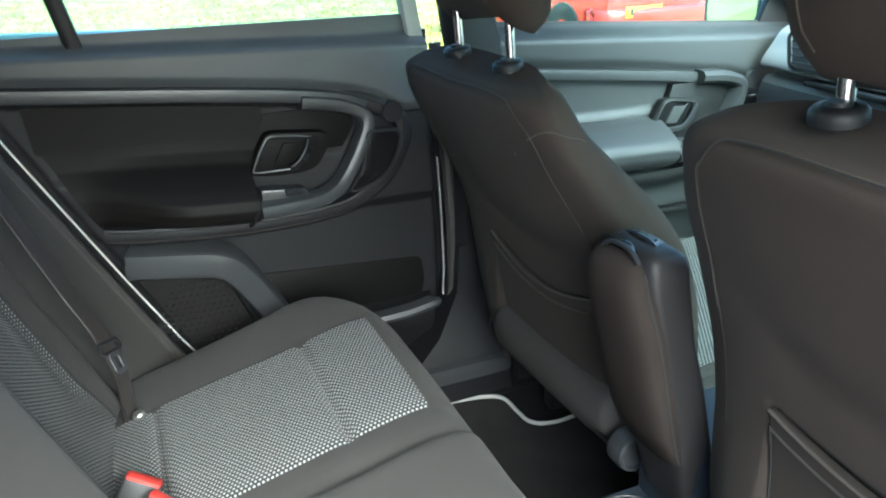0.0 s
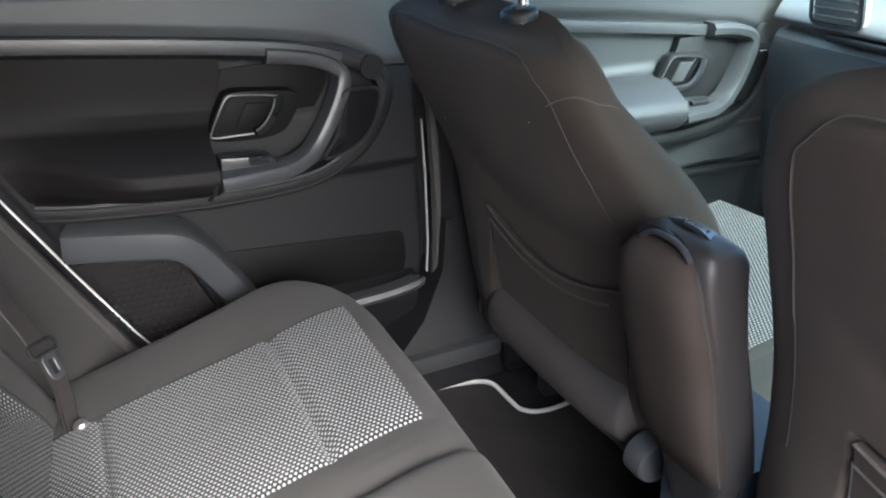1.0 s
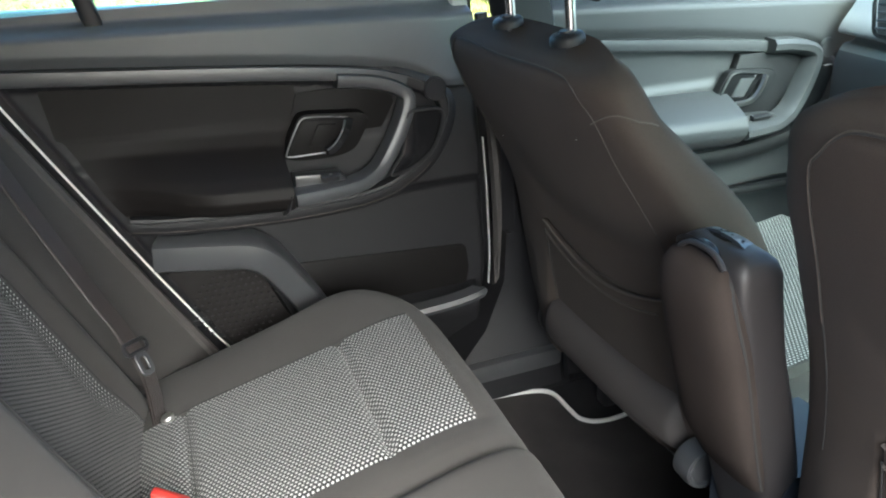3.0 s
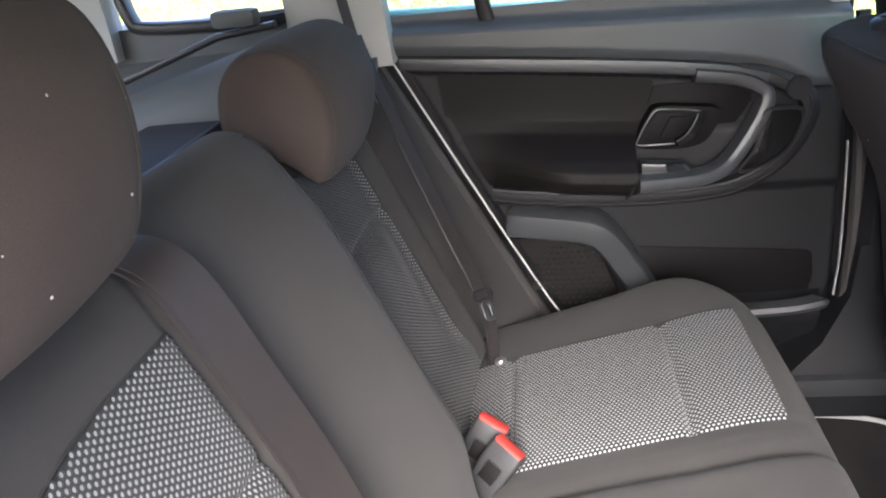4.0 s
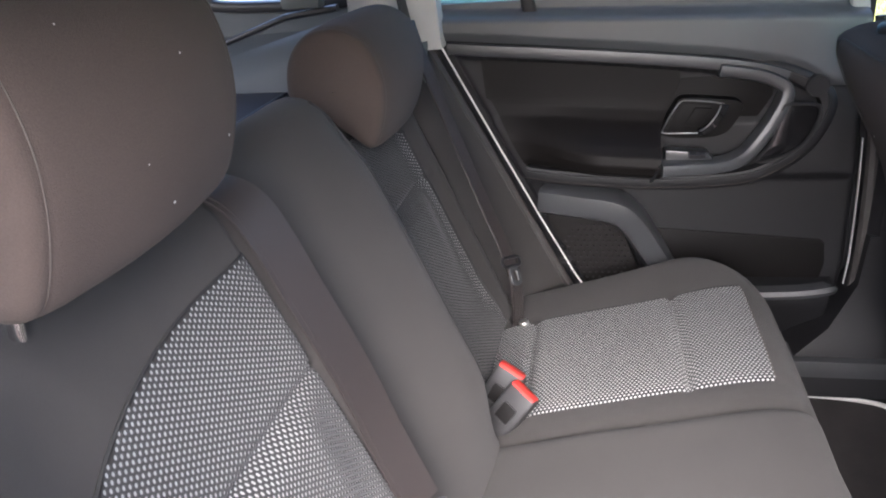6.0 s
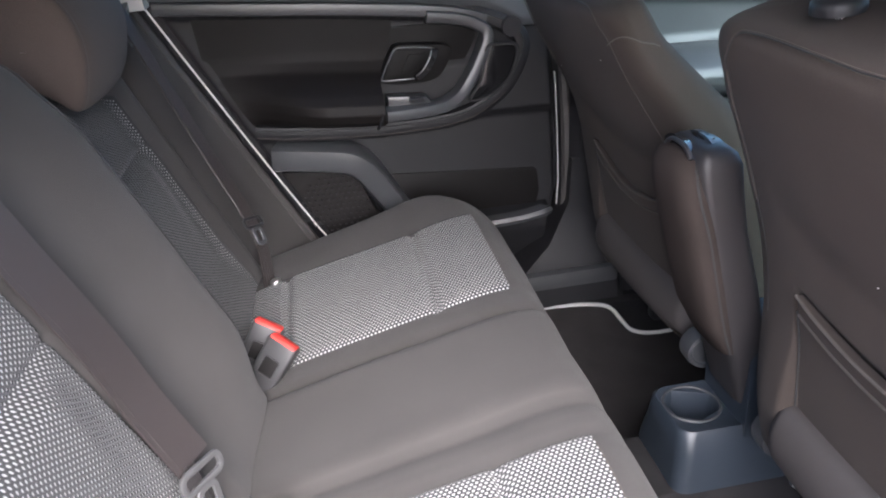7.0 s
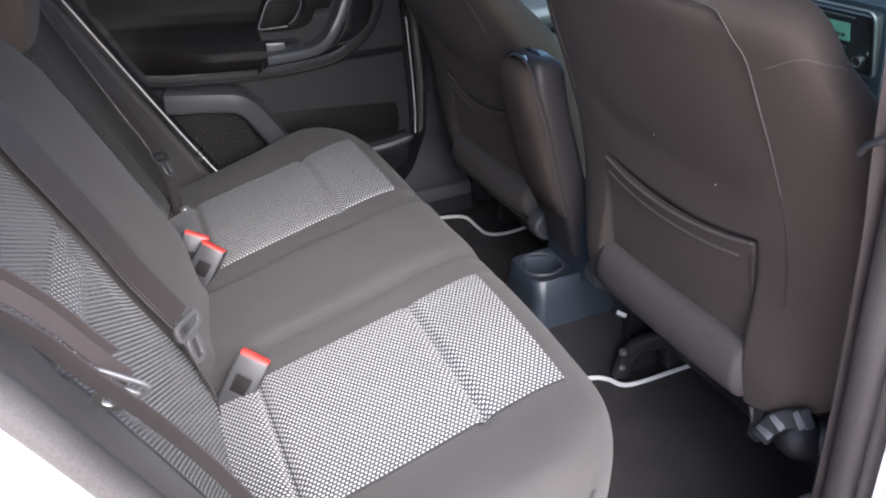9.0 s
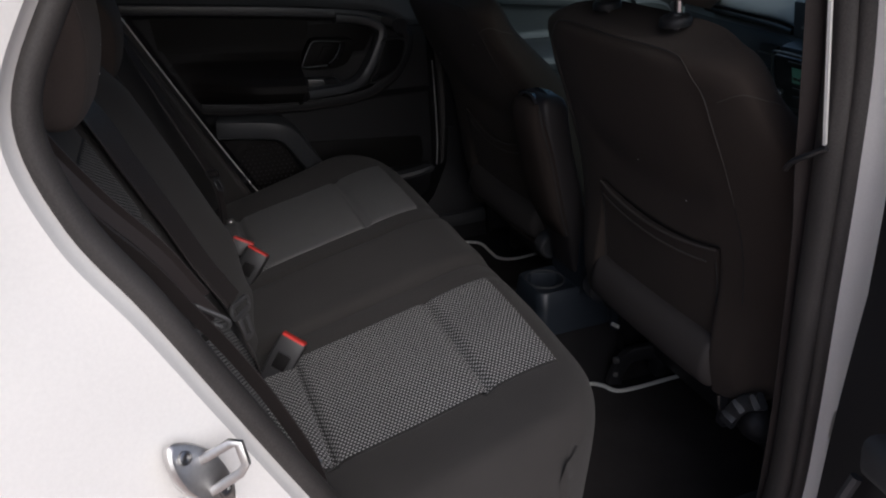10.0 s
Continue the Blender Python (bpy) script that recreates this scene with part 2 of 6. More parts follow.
def plate(outline, plane, at, depth, bevel=0.0):
    """An outline of 2D points drawn in a plane ('y': x and z; 'x': y and z; 'z': x and y) at that coordinate, made depth thick."""
    def place(a, b, c):
        return {"y": (a, c, b), "x": (c, a, b), "z": (a, b, c)}[plane]
    bm = bmesh.new()
    f = bm.faces.new([bm.verts.new(place(a, b, at)) for a, b in outline])
    r = bmesh.ops.extrude_face_region(bm, geom=[f])
    bmesh.ops.translate(bm, vec=Vector(place(0, 0, depth)), verts=[v for v in r["geom"] if isinstance(v, bmesh.types.BMVert)])
    if bevel:
        bmesh.ops.recalc_face_normals(bm, faces=bm.faces)
        bmesh.ops.bevel(bm, geom=[e for e in bm.edges if e.calc_face_angle(0.0) > 0.6], offset=bevel, segments=2, profile=0.6, affect="EDGES")
    return bm


def interp(table, x):
    """Smooth interpolation in a table of (x, y)."""
    if x <= table[0][0]:
        return table[0][1]
    for i in range(len(table) - 1):
        (x0, y0), (x1, y1) = table[i], table[i + 1]
        if x <= x1:
            m0 = (y1 - table[i - 1][1]) / (x1 - table[i - 1][0]) if i else (y1 - y0) / (x1 - x0)
            m1 = (table[i + 2][1] - y0) / (table[i + 2][0] - x0) if i + 2 < len(table) else (y1 - y0) / (x1 - x0)
            h = x1 - x0
            t = (x - x0) / h
            return (2 * t ** 3 - 3 * t * t + 1) * y0 + (t ** 3 - 2 * t * t + t) * h * m0 + (3 * t * t - 2 * t ** 3) * y1 + (t ** 3 - t * t) * h * m1
    return table[-1][1]


def step(a, b, x):
    t = min(1.0, max(0.0, (x - a) / (b - a)))
    return t * t * (3 - 2 * t)


def ditch(x, at, width):
    """1 on the line at, 0 beyond width."""
    return max(0.0, 1 - abs(x - at) / width) ** 2


def rounded(w, h, r, n=5):
    """A rounded rectangle, centred, as (a, b) points."""
    out = []
    for cx, cy, a0 in ((w / 2 - r, h / 2 - r, 0), (-w / 2 + r, h / 2 - r, 90), (-w / 2 + r, -h / 2 + r, 180), (w / 2 - r, -h / 2 + r, 270)):
        for i in range(n + 1):
            a = radians(a0 + 90 * i / n)
            out.append((cx + r * math.cos(a), cy + r * math.sin(a)))
    return out


def ribbon(path, width, thick, sides, u0=0.0):
    """A flat strap along the path; sides gives the strap's width direction, for all or for each point."""
    p = [Vector(q) for q in path]
    rings = []
    for i, q in enumerate(p):
        t = (p[min(i + 1, len(p) - 1)] - p[max(i - 1, 0)]).normalized()
        s = Vector(sides[i]) if isinstance(sides, list) else Vector(sides)
        s = (s - t * s.dot(t)).normalized()
        nrm = t.cross(s)
        w = width / 2
        rings.append([q + s * a + nrm * b for a, b in ((-w, -thick / 2), (-w * 0.97, thick / 2), (w * 0.97, thick / 2), (w, -thick / 2))])
    return loft(rings)


def pitted(surf, out, a0, a1, b0, b1, inside, n=12, top=0.0026, deep=0.00045):
    """Dark net cloth with staggered round holes over pale dots. surf(a, b): a across and b along, in metres; out(a, b): its outward direction."""
    na, nb = max(8, int((a1 - a0) / 0.006)), max(8, int((b1 - b0) / 0.006))
    A, B = np.linspace(a0, a1, na), np.linspace(b0, b1, nb)
    P = np.array([[tuple(surf(a, b)) for b in B] for a in A])
    N = np.cross(np.gradient(P, axis=0), np.gradient(P, axis=1))
    N /= np.linalg.norm(N, axis=2, keepdims=True)
    if np.dot(N[na // 2, nb // 2], np.array(tuple(out))) < 0:
        N = -N
    pitch, row, r = 0.0063, 0.0050, 0.00205
    cells = []
    for j in range(int((a1 - a0) / row)):
        for i in range(int((b1 - b0) / pitch) + 1):
            a, b = a0 + (j + 0.5) * row, b0 + (i + 0.25 + 0.5 * (j % 2)) * pitch
            if b < b1 and inside(a, b):
                cells.append((a, b))
    cells = np.array(cells)
    ang = np.arange(n) * 2 * np.pi / n
    hexa = [(0.0, 0.62 * row), (pitch / 2, 0.38 * row), (pitch / 2, -0.38 * row), (0.0, -0.62 * row), (-pitch / 2, -0.38 * row), (-pitch / 2, 0.38 * row)]
    rim = []
    for k in range(6):
        rim.append(hexa[k])
        if n == 12:
            rim.append(((hexa[k][0] + hexa[(k + 1) % 6][0]) / 2, (hexa[k][1] + hexa[(k + 1) % 6][1]) / 2))
    rim = np.array(rim)
    ring = np.stack([np.sin(ang) * r, np.cos(ang) * r], axis=1)

    def lay(offsets, lift):
        aa = (cells[:, None, 0] + offsets[None, :, 1]).clip(a0, a1)
        bb = (cells[:, None, 1] + offsets[None, :, 0]).clip(b0, b1)
        fa, fb = (aa - a0) / (a1 - a0) * (na - 1), (bb - b0) / (b1 - b0) * (nb - 1)
        ia, ib = np.minimum(fa.astype(int), na - 2), np.minimum(fb.astype(int), nb - 2)
        ua, ub = (fa - ia)[..., None], (fb - ib)[..., None]
        def mix(G):
            return (G[ia, ib] * (1 - ua) + G[ia + 1, ib] * ua) * (1 - ub) + (G[ia, ib + 1] * (1 - ua) + G[ia + 1, ib + 1] * ua) * ub
        return mix(P) + mix(N) * lift
    V = np.concatenate([lay(rim, top), lay(ring, top + 0.0002), lay(ring * 0.97, top - deep)], axis=1)
    faces, mats = [], []
    for c in range(len(cells)):
        o = c * 3 * n
        for k in range(n):
            k2 = (k + 1) % n
            faces.append((o + k, o + k2, o + n + k2, o + n + k))
            faces.append((o + n + k, o + n + k2, o + 2 * n + k2, o + 2 * n + k))
        faces.append(tuple(o + 2 * n + k for k in range(n)))
        mats += [0] * (2 * n) + [1]
    me = bpy.data.meshes.new("dotted_panel")
    me.from_pydata(V.reshape(-1, 3).tolist(), [], faces)
    me.materials.append(NET)
    me.materials.append(DOT)
    me.polygons.foreach_set("material_index", mats)
    return me


def panel_part(me, parent, label):
    off = Vector((0, 0, 0))
    p = parent
    while p is not None:
        off += p.location
        p = p.parent
    me.transform(Matrix.Translation(-off))
    ob = new("dotted_panel", me)
    ob.parent = parent
    ob["label"] = label
    return ob


# ---- the ground outside ----
def lawn_height(x, y):
    return 0.03 * noise.noise(Vector((x * 0.25, y * 0.25, 0.3))) + 0.012 * noise.noise(Vector((x * 1.7, y * 1.7, 4.0)))


def ground_point(u, v):
    a = (u - 0.5) * 2
    b = (v - 0.5) * 2
    x, y = a * abs(a) ** 2 * 120 + a * 12, b * abs(b) ** 2 * 120 + b * 12 + 8
    return (x, y, lawn_height(x, y) - 0.02)


single("ground", sheet(ground_point, 110, 110), LAWN, "rough mown lawn in daylight around the parked car", "lawn", kind="structure")


# Unseen, assumed paving; its pink warms the light bounced into the car.
single("road_drive", slab(lambda u, v: (-9 + 16 * u, -14 + 16.5 * v, 0.03 + 0.01 * math.sin(5 * u) * v), 20, 20, (0, 0, -0.1)), PAVING, "unseen paved drive, pinkish to warm the bounce light", "drive", kind="structure")


def grass_tufts():
    rng = random.Random(4)
    verts, faces = [], []
    for _ in range(15000):
        y = 5.5 + 17 * rng.random() ** 1.3
        if rng.random() < 0.25:
            x, y = -4 - 9 * rng.random(), rng.uniform(-3, 8)
        else:
            x = rng.uniform(-1.1, 0.75) * y
        z = lawn_height(x, y) - 0.02
        for _ in range(3):
            a, lean = rng.uniform(0, 6.28), rng.uniform(-0.03, 0.03)
            w, h = rng.uniform(0.006, 0.016), rng.uniform(0.03, 0.09)
            bx, by = x + rng.uniform(-0.06, 0.06), y + rng.uniform(-0.06, 0.06)
            k = len(verts)
            ca, sa = math.cos(a) * w, math.sin(a) * w
            verts += [(bx - ca, by - sa, z), (bx + ca, by + sa, z), (bx + lean + ca * 0.5, by + lean + sa * 0.5, z + h * 0.6), (bx + lean * 2.5, by + lean * 2, z + h)]
            faces += [(k, k + 1, k + 2), (k, k + 2, k + 3)]
    me = bpy.data.meshes.new("grass")
    me.from_pydata(verts, [], faces)
    me.materials.append(GRASS)
    tagged(new("grass", me), "tufts of short green and yellowing grass", "grass", kind="stuff")


grass_tufts()


# ---- the car's shell ----
def floor_z(x, y):
    hump = 0.138 * (1 - step(0.060, 0.105, abs(y)))
    rise = 0.30 * step(0.95, 1.35, x)
    return 0.337 + hump + rise + 0.02 * step(0.54, 0.66, abs(y))


single("floor", sheet(lambda u, v: (-0.5 + 1.85 * u, -0.70 + 1.40 * v, floor_z(-0.5 + 1.85 * u, -0.70 + 1.40 * v)), 90, 90), CARPET, "black carpeted car floor with a raised centre tunnel", "floor", kind="structure")
# Never in view; closes the cabin and keeps sky light off the seats.
single("ceiling", slab(lambda u, v: (-1.45 + 2.15 * u, -0.60 + 1.2 * v, 1.455 + 0.03 * math.sin(math.pi * u) - 0.06 * abs(2 * v - 1) ** 4), 24, 24, (0, 0, 0.04)), HEADLINER, "pale grey cloth headliner under the car roof", "headliner", kind="structure")
single("roof", slab(lambda u, v: (-1.56 + 2.28 * u, -0.64 + 1.28 * v, 1.515 + 0.035 * math.sin(math.pi * u) - 0.055 * abs(2 * v - 1) ** 4), 24, 24, (0, 0, -0.012)), WHITE_PAINT, "white painted car roof over the headliner", "car roof", kind="structure")
single("floor_boot", rbox((1.0, 1.24, 0.03), 0.005, pose(-1.05, 0, 0.60)), CARPET, "black carpeted boot floor behind the rear seat", "boot floor", kind="structure")

# the line of the rear door's opening, in x and z, from the roof down round the wheel arch to the sill and up the centre pillar
OPENING = smooth_path([(-0.38, 0, 1.43), (-0.49, 0, 1.35), (-0.545, 0, 1.28), (-0.575, 0, 1.21), (-0.560, 0, 1.13), (-0.520, 0, 1.05), (-0.474, 0, 0.95), (-0.425, 0, 0.845), (-0.37, 0, 0.735), (-0.30, 0, 0.62), (-0.21, 0, 0.52),
                       (-0.10, 0, 0.462), (0.03, 0, 0.445), (0.14, 0, 0.447), (0.200, 0, 0.49), (0.222, 0, 0.58), (0.217, 0, 0.72), (0.204, 0, 0.88), (0.190, 0, 1.05), (0.171, 0, 1.20), (0.13, 0, 1.34), (0.04, 0, 1.43)], 6)


def off_opening(i, d):
    """A point of the opening's line, moved outwards (away from the hole) by d."""
    a, b = OPENING[max(i - 1, 0)], OPENING[min(i + 1, len(OPENING) - 1)]
    t = (b - a).normalized()
    return OPENING[i] + Vector((-t.z, 0, t.x)) * -d


def flange(side, steps, i0, i1):
    """A surface that runs along the opening's line; steps: (distance outwards, y)."""
    rows = []
    n = i1 - i0

    def fn(u, v):
        i = i0 + round(u * n)
        k = min(int(v * (len(steps) - 1)), len(steps) - 2)
        f = v * (len(steps) - 1) - k
        d = steps[k][0] * (1 - f) + steps[k + 1][0] * f
        y = steps[k][1] * (1 - f) + steps[k + 1][1] * f
        q = off_opening(i, d)
        return (q.x, side * y, q.z)
    return sheet(fn, n, (len(steps) - 1) * 2)


LAST = len(OPENING) - 1
for side, tag in ((-1, "right"), (1, "left")):
    shell = thing("wall_body_" + tag, "white painted body side with a rear door opening", "body side", (0, side * 0.75, 0.45), kind="structure")
    if side > 0:
        part("lower_panel", plate([(0.20, 0.30), (0.44, 0.30), (0.44, 1.10), (0.20, 1.10)], "y", 0.735, 0.03), PLASTIC_BLACK, shell, "black pillar base panel")
        part("arch_panel", plate([(-0.62, 0.30), (0.30, 0.30), (0.30, 0.62), (-0.62, 0.62)], "y", 0.735, 0.03), PLASTIC_BLACK, shell, "black panel behind the door")
        part("door_seal", tube(smooth_path([(-0.582, 0.680, 1.20), (-0.570, 0.678, 1.128), (-0.447, 0.675, 0.89), (-0.304, 0.672, 0.62), (-0.245, 0.668, 0.53), (-0.13, 0.66, 0.468), (0.08, 0.665, 0.458), (0.20, 0.675, 0.482), (0.256, 0.685, 0.56), (0.268, 0.69, 0.70), (0.262, 0.69, 0.88), (0.245, 0.70, 1.12)], 6), 0.012, 8), RUBBER, shell, "black rubber door seal")
    if side < 0:
      part("door_jamb", flange(side, [(0.000, 0.692), (0.006, 0.702), (0.010, 0.715), (0.030, 0.724), (0.06, 0.742), (0.10, 0.765), (0.14, 0.789), (0.18, 0.810), (0.25, 0.827), (0.40, 0.835)], 0, 74), WHITE_PAINT, shell, "white painted door jamb")
    if side < 0:
      part("sill_jamb", flange(side, [(0.002, 0.692), (0.006, 0.702), (0.010, 0.715), (0.014, 0.730), (0.012, 0.748)], 66, LAST), WHITE_PAINT, shell, "white painted centre pillar flange")
    if side < 0:
      seal = sweep([off_opening(i, -0.004) + Vector((0, side * 0.686, 0)) for i in range(LAST + 1)], [(0.011 * math.cos(a), -0.002 + 0.018 * math.sin(a)) for a in [2 * math.pi * k / 12 for k in range(12)]], (0, side, 0))
      part("door_seal", seal, RUBBER, shell, "dark grey rubber door seal", 70)
      lip = sweep([off_opening(i, 0.012) + Vector((0, side * 0.702, 0)) for i in range(72, LAST + 1)], [(0.013 * math.cos(a), 0.012 * math.sin(a)) for a in [2 * math.pi * k / 10 for k in range(10)]], (0, side, 0))
      part("pillar_seal", lip, RUBBER, shell, "second rubber lip on the centre pillar", 70)
    sill = rbox((0.62, 0.085, 0.04), 0.012, pose(0.05, side * 0.635, 0.462))
    part("sill_trim", sill, PLASTIC_GREY, shell, "black plastic sill trim")
    part("sill_wall", rbox((1.7, 0.03, 0.14), 0.005, pose(0.45, side * 0.655, 0.40)), CARPET, shell, "carpeted sill side")
    foot = [(0.40, 0.10, 0.36, 0.595), (0.470, 0.12, 0.355, 0.600), (0.482, 0.15, 0.352, 0.612), (0.53, 0.215, 0.35, 0.640), (0.62, 0.262, 0.35, 0.655), (0.72, 0.27, 0.35, 0.657)]
    if side > 0:
        part("pillar_foot", loft([[Vector((xa, side * yy, z)), Vector((xb, side * yy, z)), Vector((xb, side * 0.74, z)), Vector((xa, side * 0.74, z))] for z, xa, xb, yy in foot]), PLASTIC, shell, "grey pillar foot trim")
    # centre pillar trim
    pil = [(0.60, 0.015 if side < 0 else -0.005, 0.13), (0.47, 0.02 if side < 0 else -0.02, 0.145), (0.70, 0.0, 0.13), (0.95, 0.0, 0.12), (1.10, -0.005, 0.11), (1.25, -0.03, 0.10), (1.43, -0.09, 0.10)]
    pil = sorted(pil)
    rings = []
    for z, dx, w in pil:
        x0 = (0.258 if side > 0 else 0.195) + dx + 0.012
        rings.append([Vector((x0 + a * w, side * (0.655 + b * 0.042), z)) for a, b in ((0, 0.5), (0.12, 0.06), (0.3, 0), (0.7, 0), (0.9, 0.1), (1, 0.5), (1, 1), (0, 1))])
    part("pillar_trim", loft(rings), PLASTIC, shell, "black plastic centre pillar trim")
    # outer skin beside the boot and the front
    part("side_skin", rbox((0.80, 0.02, 0.95), 0.01, pose(-1.18, side * 0.80, 0.72)), WHITE_PAINT, shell, "white painted rear side skin")

# rear quarter trim, beside the boot
for side, tag in ((1, "left"), (-1, "right")):
    q = thing("wall_quarter_" + tag, "grey rear quarter trim under a small side window", "quarter trim", (-0.85, side * 0.66, 0.6), kind="structure")
    part("quarter_panel", slab(lambda u, v: (-1.45 + (0.90 if side > 0 else 0.76) * u, side * (0.605 + 0.10 * step(0.80, 0.90, v) + 0.012 * math.sin(6 * u)), 0.60 + 0.575 * v + 0.035 * u * v), 30, 40, (0, side * 0.03, 0)), QUARTER, q, "grey moulded quarter panel")
    # Solid black strip; the gap's shade is put into its colour.
    part("shelf_ledge", sweep([(-1.30, side * 0.598, 1.02), (-0.96, side * 0.598, 1.125), (-0.80, side * 0.598, 1.178), (-0.70, side * 0.598, 1.19)], rounded(0.012, 0.02, 0.004, 2), (0, side, 0)), PLASTIC_BLACK, q, "black strip for the gap along the parcel ledge")
    part("shelf_rest", slab(lambda u, v: (-1.25 + (0.62 if side > 0 else 0.50) * u, side * (0.56 + 0.05 * v), 1.00 + 0.17 * u + 0.02 * v - 0.03 * (1 - v) ** 2), 10, 6, (0, 0, -0.10)), QUARTER, q, "grey parcel shelf rest")
    part("shelf_hook", rbox((0.075, 0.04, 0.028), 0.010, pose(-0.765, side * 0.60, 1.205, 0, 0, 0)), QUARTER, q, "grey moulded hook")
    part("window_frame", sweep(smooth_path([(-1.005, side * 0.70, 1.30), (-0.995, side * 0.70, 1.21), (-0.96, side * 0.70, 1.192), (-0.80, side * 0.70, 1.187), (-0.715, side * 0.70, 1.19), (-0.70, side * 0.70, 1.21), (-0.72, side * 0.68, 1.36), (-0.80, side * 0.66, 1.40), (-0.96, side * 0.66, 1.39)], 5, True), rounded(0.022, 0.03, 0.006, 2), (0, 1, 0), True), PLASTIC_BLACK, q, "black window surround")
    part("pillar_upper", slab(lambda u, v: (-0.70 - (0 if side > 0 else 0.06) + (0.175 if side > 0 else 0.09) * u - 0.02 * v + 0.03 * (1 - u) * v, side * (0.655 - 0.015 * math.sin(3.1 * u) - 0.06 * v * v), 1.10 + 0.36 * v), 10, 12, (0, side * 0.05, 0)), TRIM_PALE, q, "pale grey rear pillar trim")
    part("pillar_rear", slab(lambda u, v: (-1.45 + 0.42 * u, side * (0.68 - 0.06 * v * v), 1.14 + 0.30 * v), 8, 8, (0, side * 0.05, 0)), TRIM_PALE, q, "pale grey tail pillar trim")
    # fixed bolster between the backrest's end and the door
    def bolster(u, v, side=side):
        s = -0.02 + v * 0.60
        z = 0.60 + 0.919 * s
        x0, x1 = -0.400 - 0.395 * s, -0.308 - 0.527 * (z - 0.628)
        bul = math.sin(math.pi * min(1, max(0, u)))
        return (x0 + (x1 - x0) * u ** 1.5 + 0.016 * bul, side * (0.535 + 0.130 * u), z + 0.006 * bul)
    part("side_bolster", slab(bolster, 14, 24, (-0.10, 0, -0.03)), CLOTH, q, "dark grey cloth side bolster beside the seat")

# tail: gate with heated glass and load cover
# roller cover housing across the boot, behind the backrest
cover = thing("luggage_cover", "dark grey roller cover housing behind the rear backrest", "luggage cover", (-0.86, 0, 0.99))
COVER = material("cover_plastic", (0.048, 0.042, 0.040), 0.6, vary=0.12, grain=1400, bump=0.25, big=6, spec=0.3)
part("housing", loft([[Vector((-0.862 + a, y, 1.018 + b)) for a, b in rounded(0.158 * k, 0.070 * k, 0.018, 4)] for y, k in ((-0.545, 0.96), (-0.540, 1.0), (0.540, 1.0), (0.545, 0.96))]), COVER, cover, "dark grey moulded housing")
part("lip", tube([(-0.795, -0.53, 1.052), (-0.795, 0.53, 1.052)], 0.004, 8), PLASTIC_BLACK, cover, "black lip along the housing")
for sg in (-1, 1):
    part("end_cap", rbox((0.13, 0.030, 0.060), 0.010, pose(-0.862, sg * 0.553, 1.018)), PLASTIC_BLACK, cover, "black end cap")

tail = thing("wall_tailgate", "pale tailgate trim under a heated rear window", "tailgate", (-1.52, 0, 0.6), kind="structure")
part("gate_panel", slab(lambda u, v: (-1.54 + 0.04 * math.sin(3.1 * v) - 0.05 * v, -0.66 + 1.32 * u, 0.58 + 0.575 * v), 20, 16, (-0.05, 0, 0)), TRIM_PALE, tail, "pale grey tailgate panel")
part("gate_line", rbox((0.006, 1.2, 0.004), 0.001, pose(-1.515, 0, 1.08)), PLASTIC_GREY, tail, "moulded line")
for i in range(9):
    part("heater_wire", tube([(-1.575 + 0.022 * i, -0.62, 1.18 + 0.03 * i), (-1.575 + 0.022 * i, 0.62, 1.18 + 0.03 * i)], 0.0006, 5), PLASTIC_BLACK, tail)
part("window_seal", tube([(-1.585, -0.63, 1.158), (-1.585, 0.63, 1.158)], 0.006, 6), RUBBER, tail, "black glass edge")
single("load_cover", slab(lambda u, v: (-1.48 + 0.80 * u, -0.55 + 1.10 * v, 0.93 + 0.02 * u), 10, 10, (0, 0, -0.015)), PLASTIC_GREY, "grey load cover behind the rear seat", "load cover")

# front: screen frame, firewall and right front door
single("wall_firewall", rbox((0.05, 1.40, 0.70), 0.01, pose(1.42, 0, 0.65)), PLASTIC_BLACK, "black bulkhead behind the dashboard", "bulkhead", kind="structure")
for side in (-1, 1):
    single("trim_screen_pillar", sweep([(1.42, side * 0.68, 1.00), (0.95, side * 0.62, 1.33), (0.72, side * 0.58, 1.45)], rounded(0.05, 0.07, 0.02, 3), (0, 0, 1)), TRIM_PALE, "pale grey windscreen pillar trim", "pillar trim", kind="structure")


# Unseen door, added to close the cabin and darken the driver seat.
def near_front_door():
    d = thing("door_front_right", "unseen front door, added to cut light on the driver seat", "car door", (0.80, -0.74, 0.45), kind="structure")

    def card(u, v):
        x = 0.345 + 0.95 * u
        z = 0.44 + (0.69 - 0.055 * u) * v
        return (x, -0.705 - 0.04 * step(0.93, 1.0, v) + 0.035 * step(0.60, 0.66, v) * (1 - step(0.70, 0.80, v)), z)
    part("door_card", slab(card, 30, 40, (0, -0.03, 0)), PLASTIC, d, "dark plastic door card")
    part("door_skin", rbox((0.98, 0.02, 0.70), 0.008, pose(0.82, -0.80, 0.76)), WHITE_PAINT, d, "white painted outer skin")
    fr = smooth_path([(0.345, -0.735, 1.13), (0.32, -0.722, 1.25), (0.28, -0.70, 1.41), (0.50, -0.68, 1.43), (0.78, -0.69, 1.40), (1.05, -0.72, 1.23), (1.27, -0.735, 1.08)], 6)
    part("window_frame", sweep(fr, rounded(0.03, 0.035, 0.006, 2), (0, 1, 0)), PLASTIC_BLACK, d, "black window frame")
    part("glass", plate([(0.345, 1.12), (1.25, 1.07), (0.80, 1.39), (0.32, 1.39)], "y", -0.748, -0.003), GLASS, d, "tinted side glass")


near_front_door()
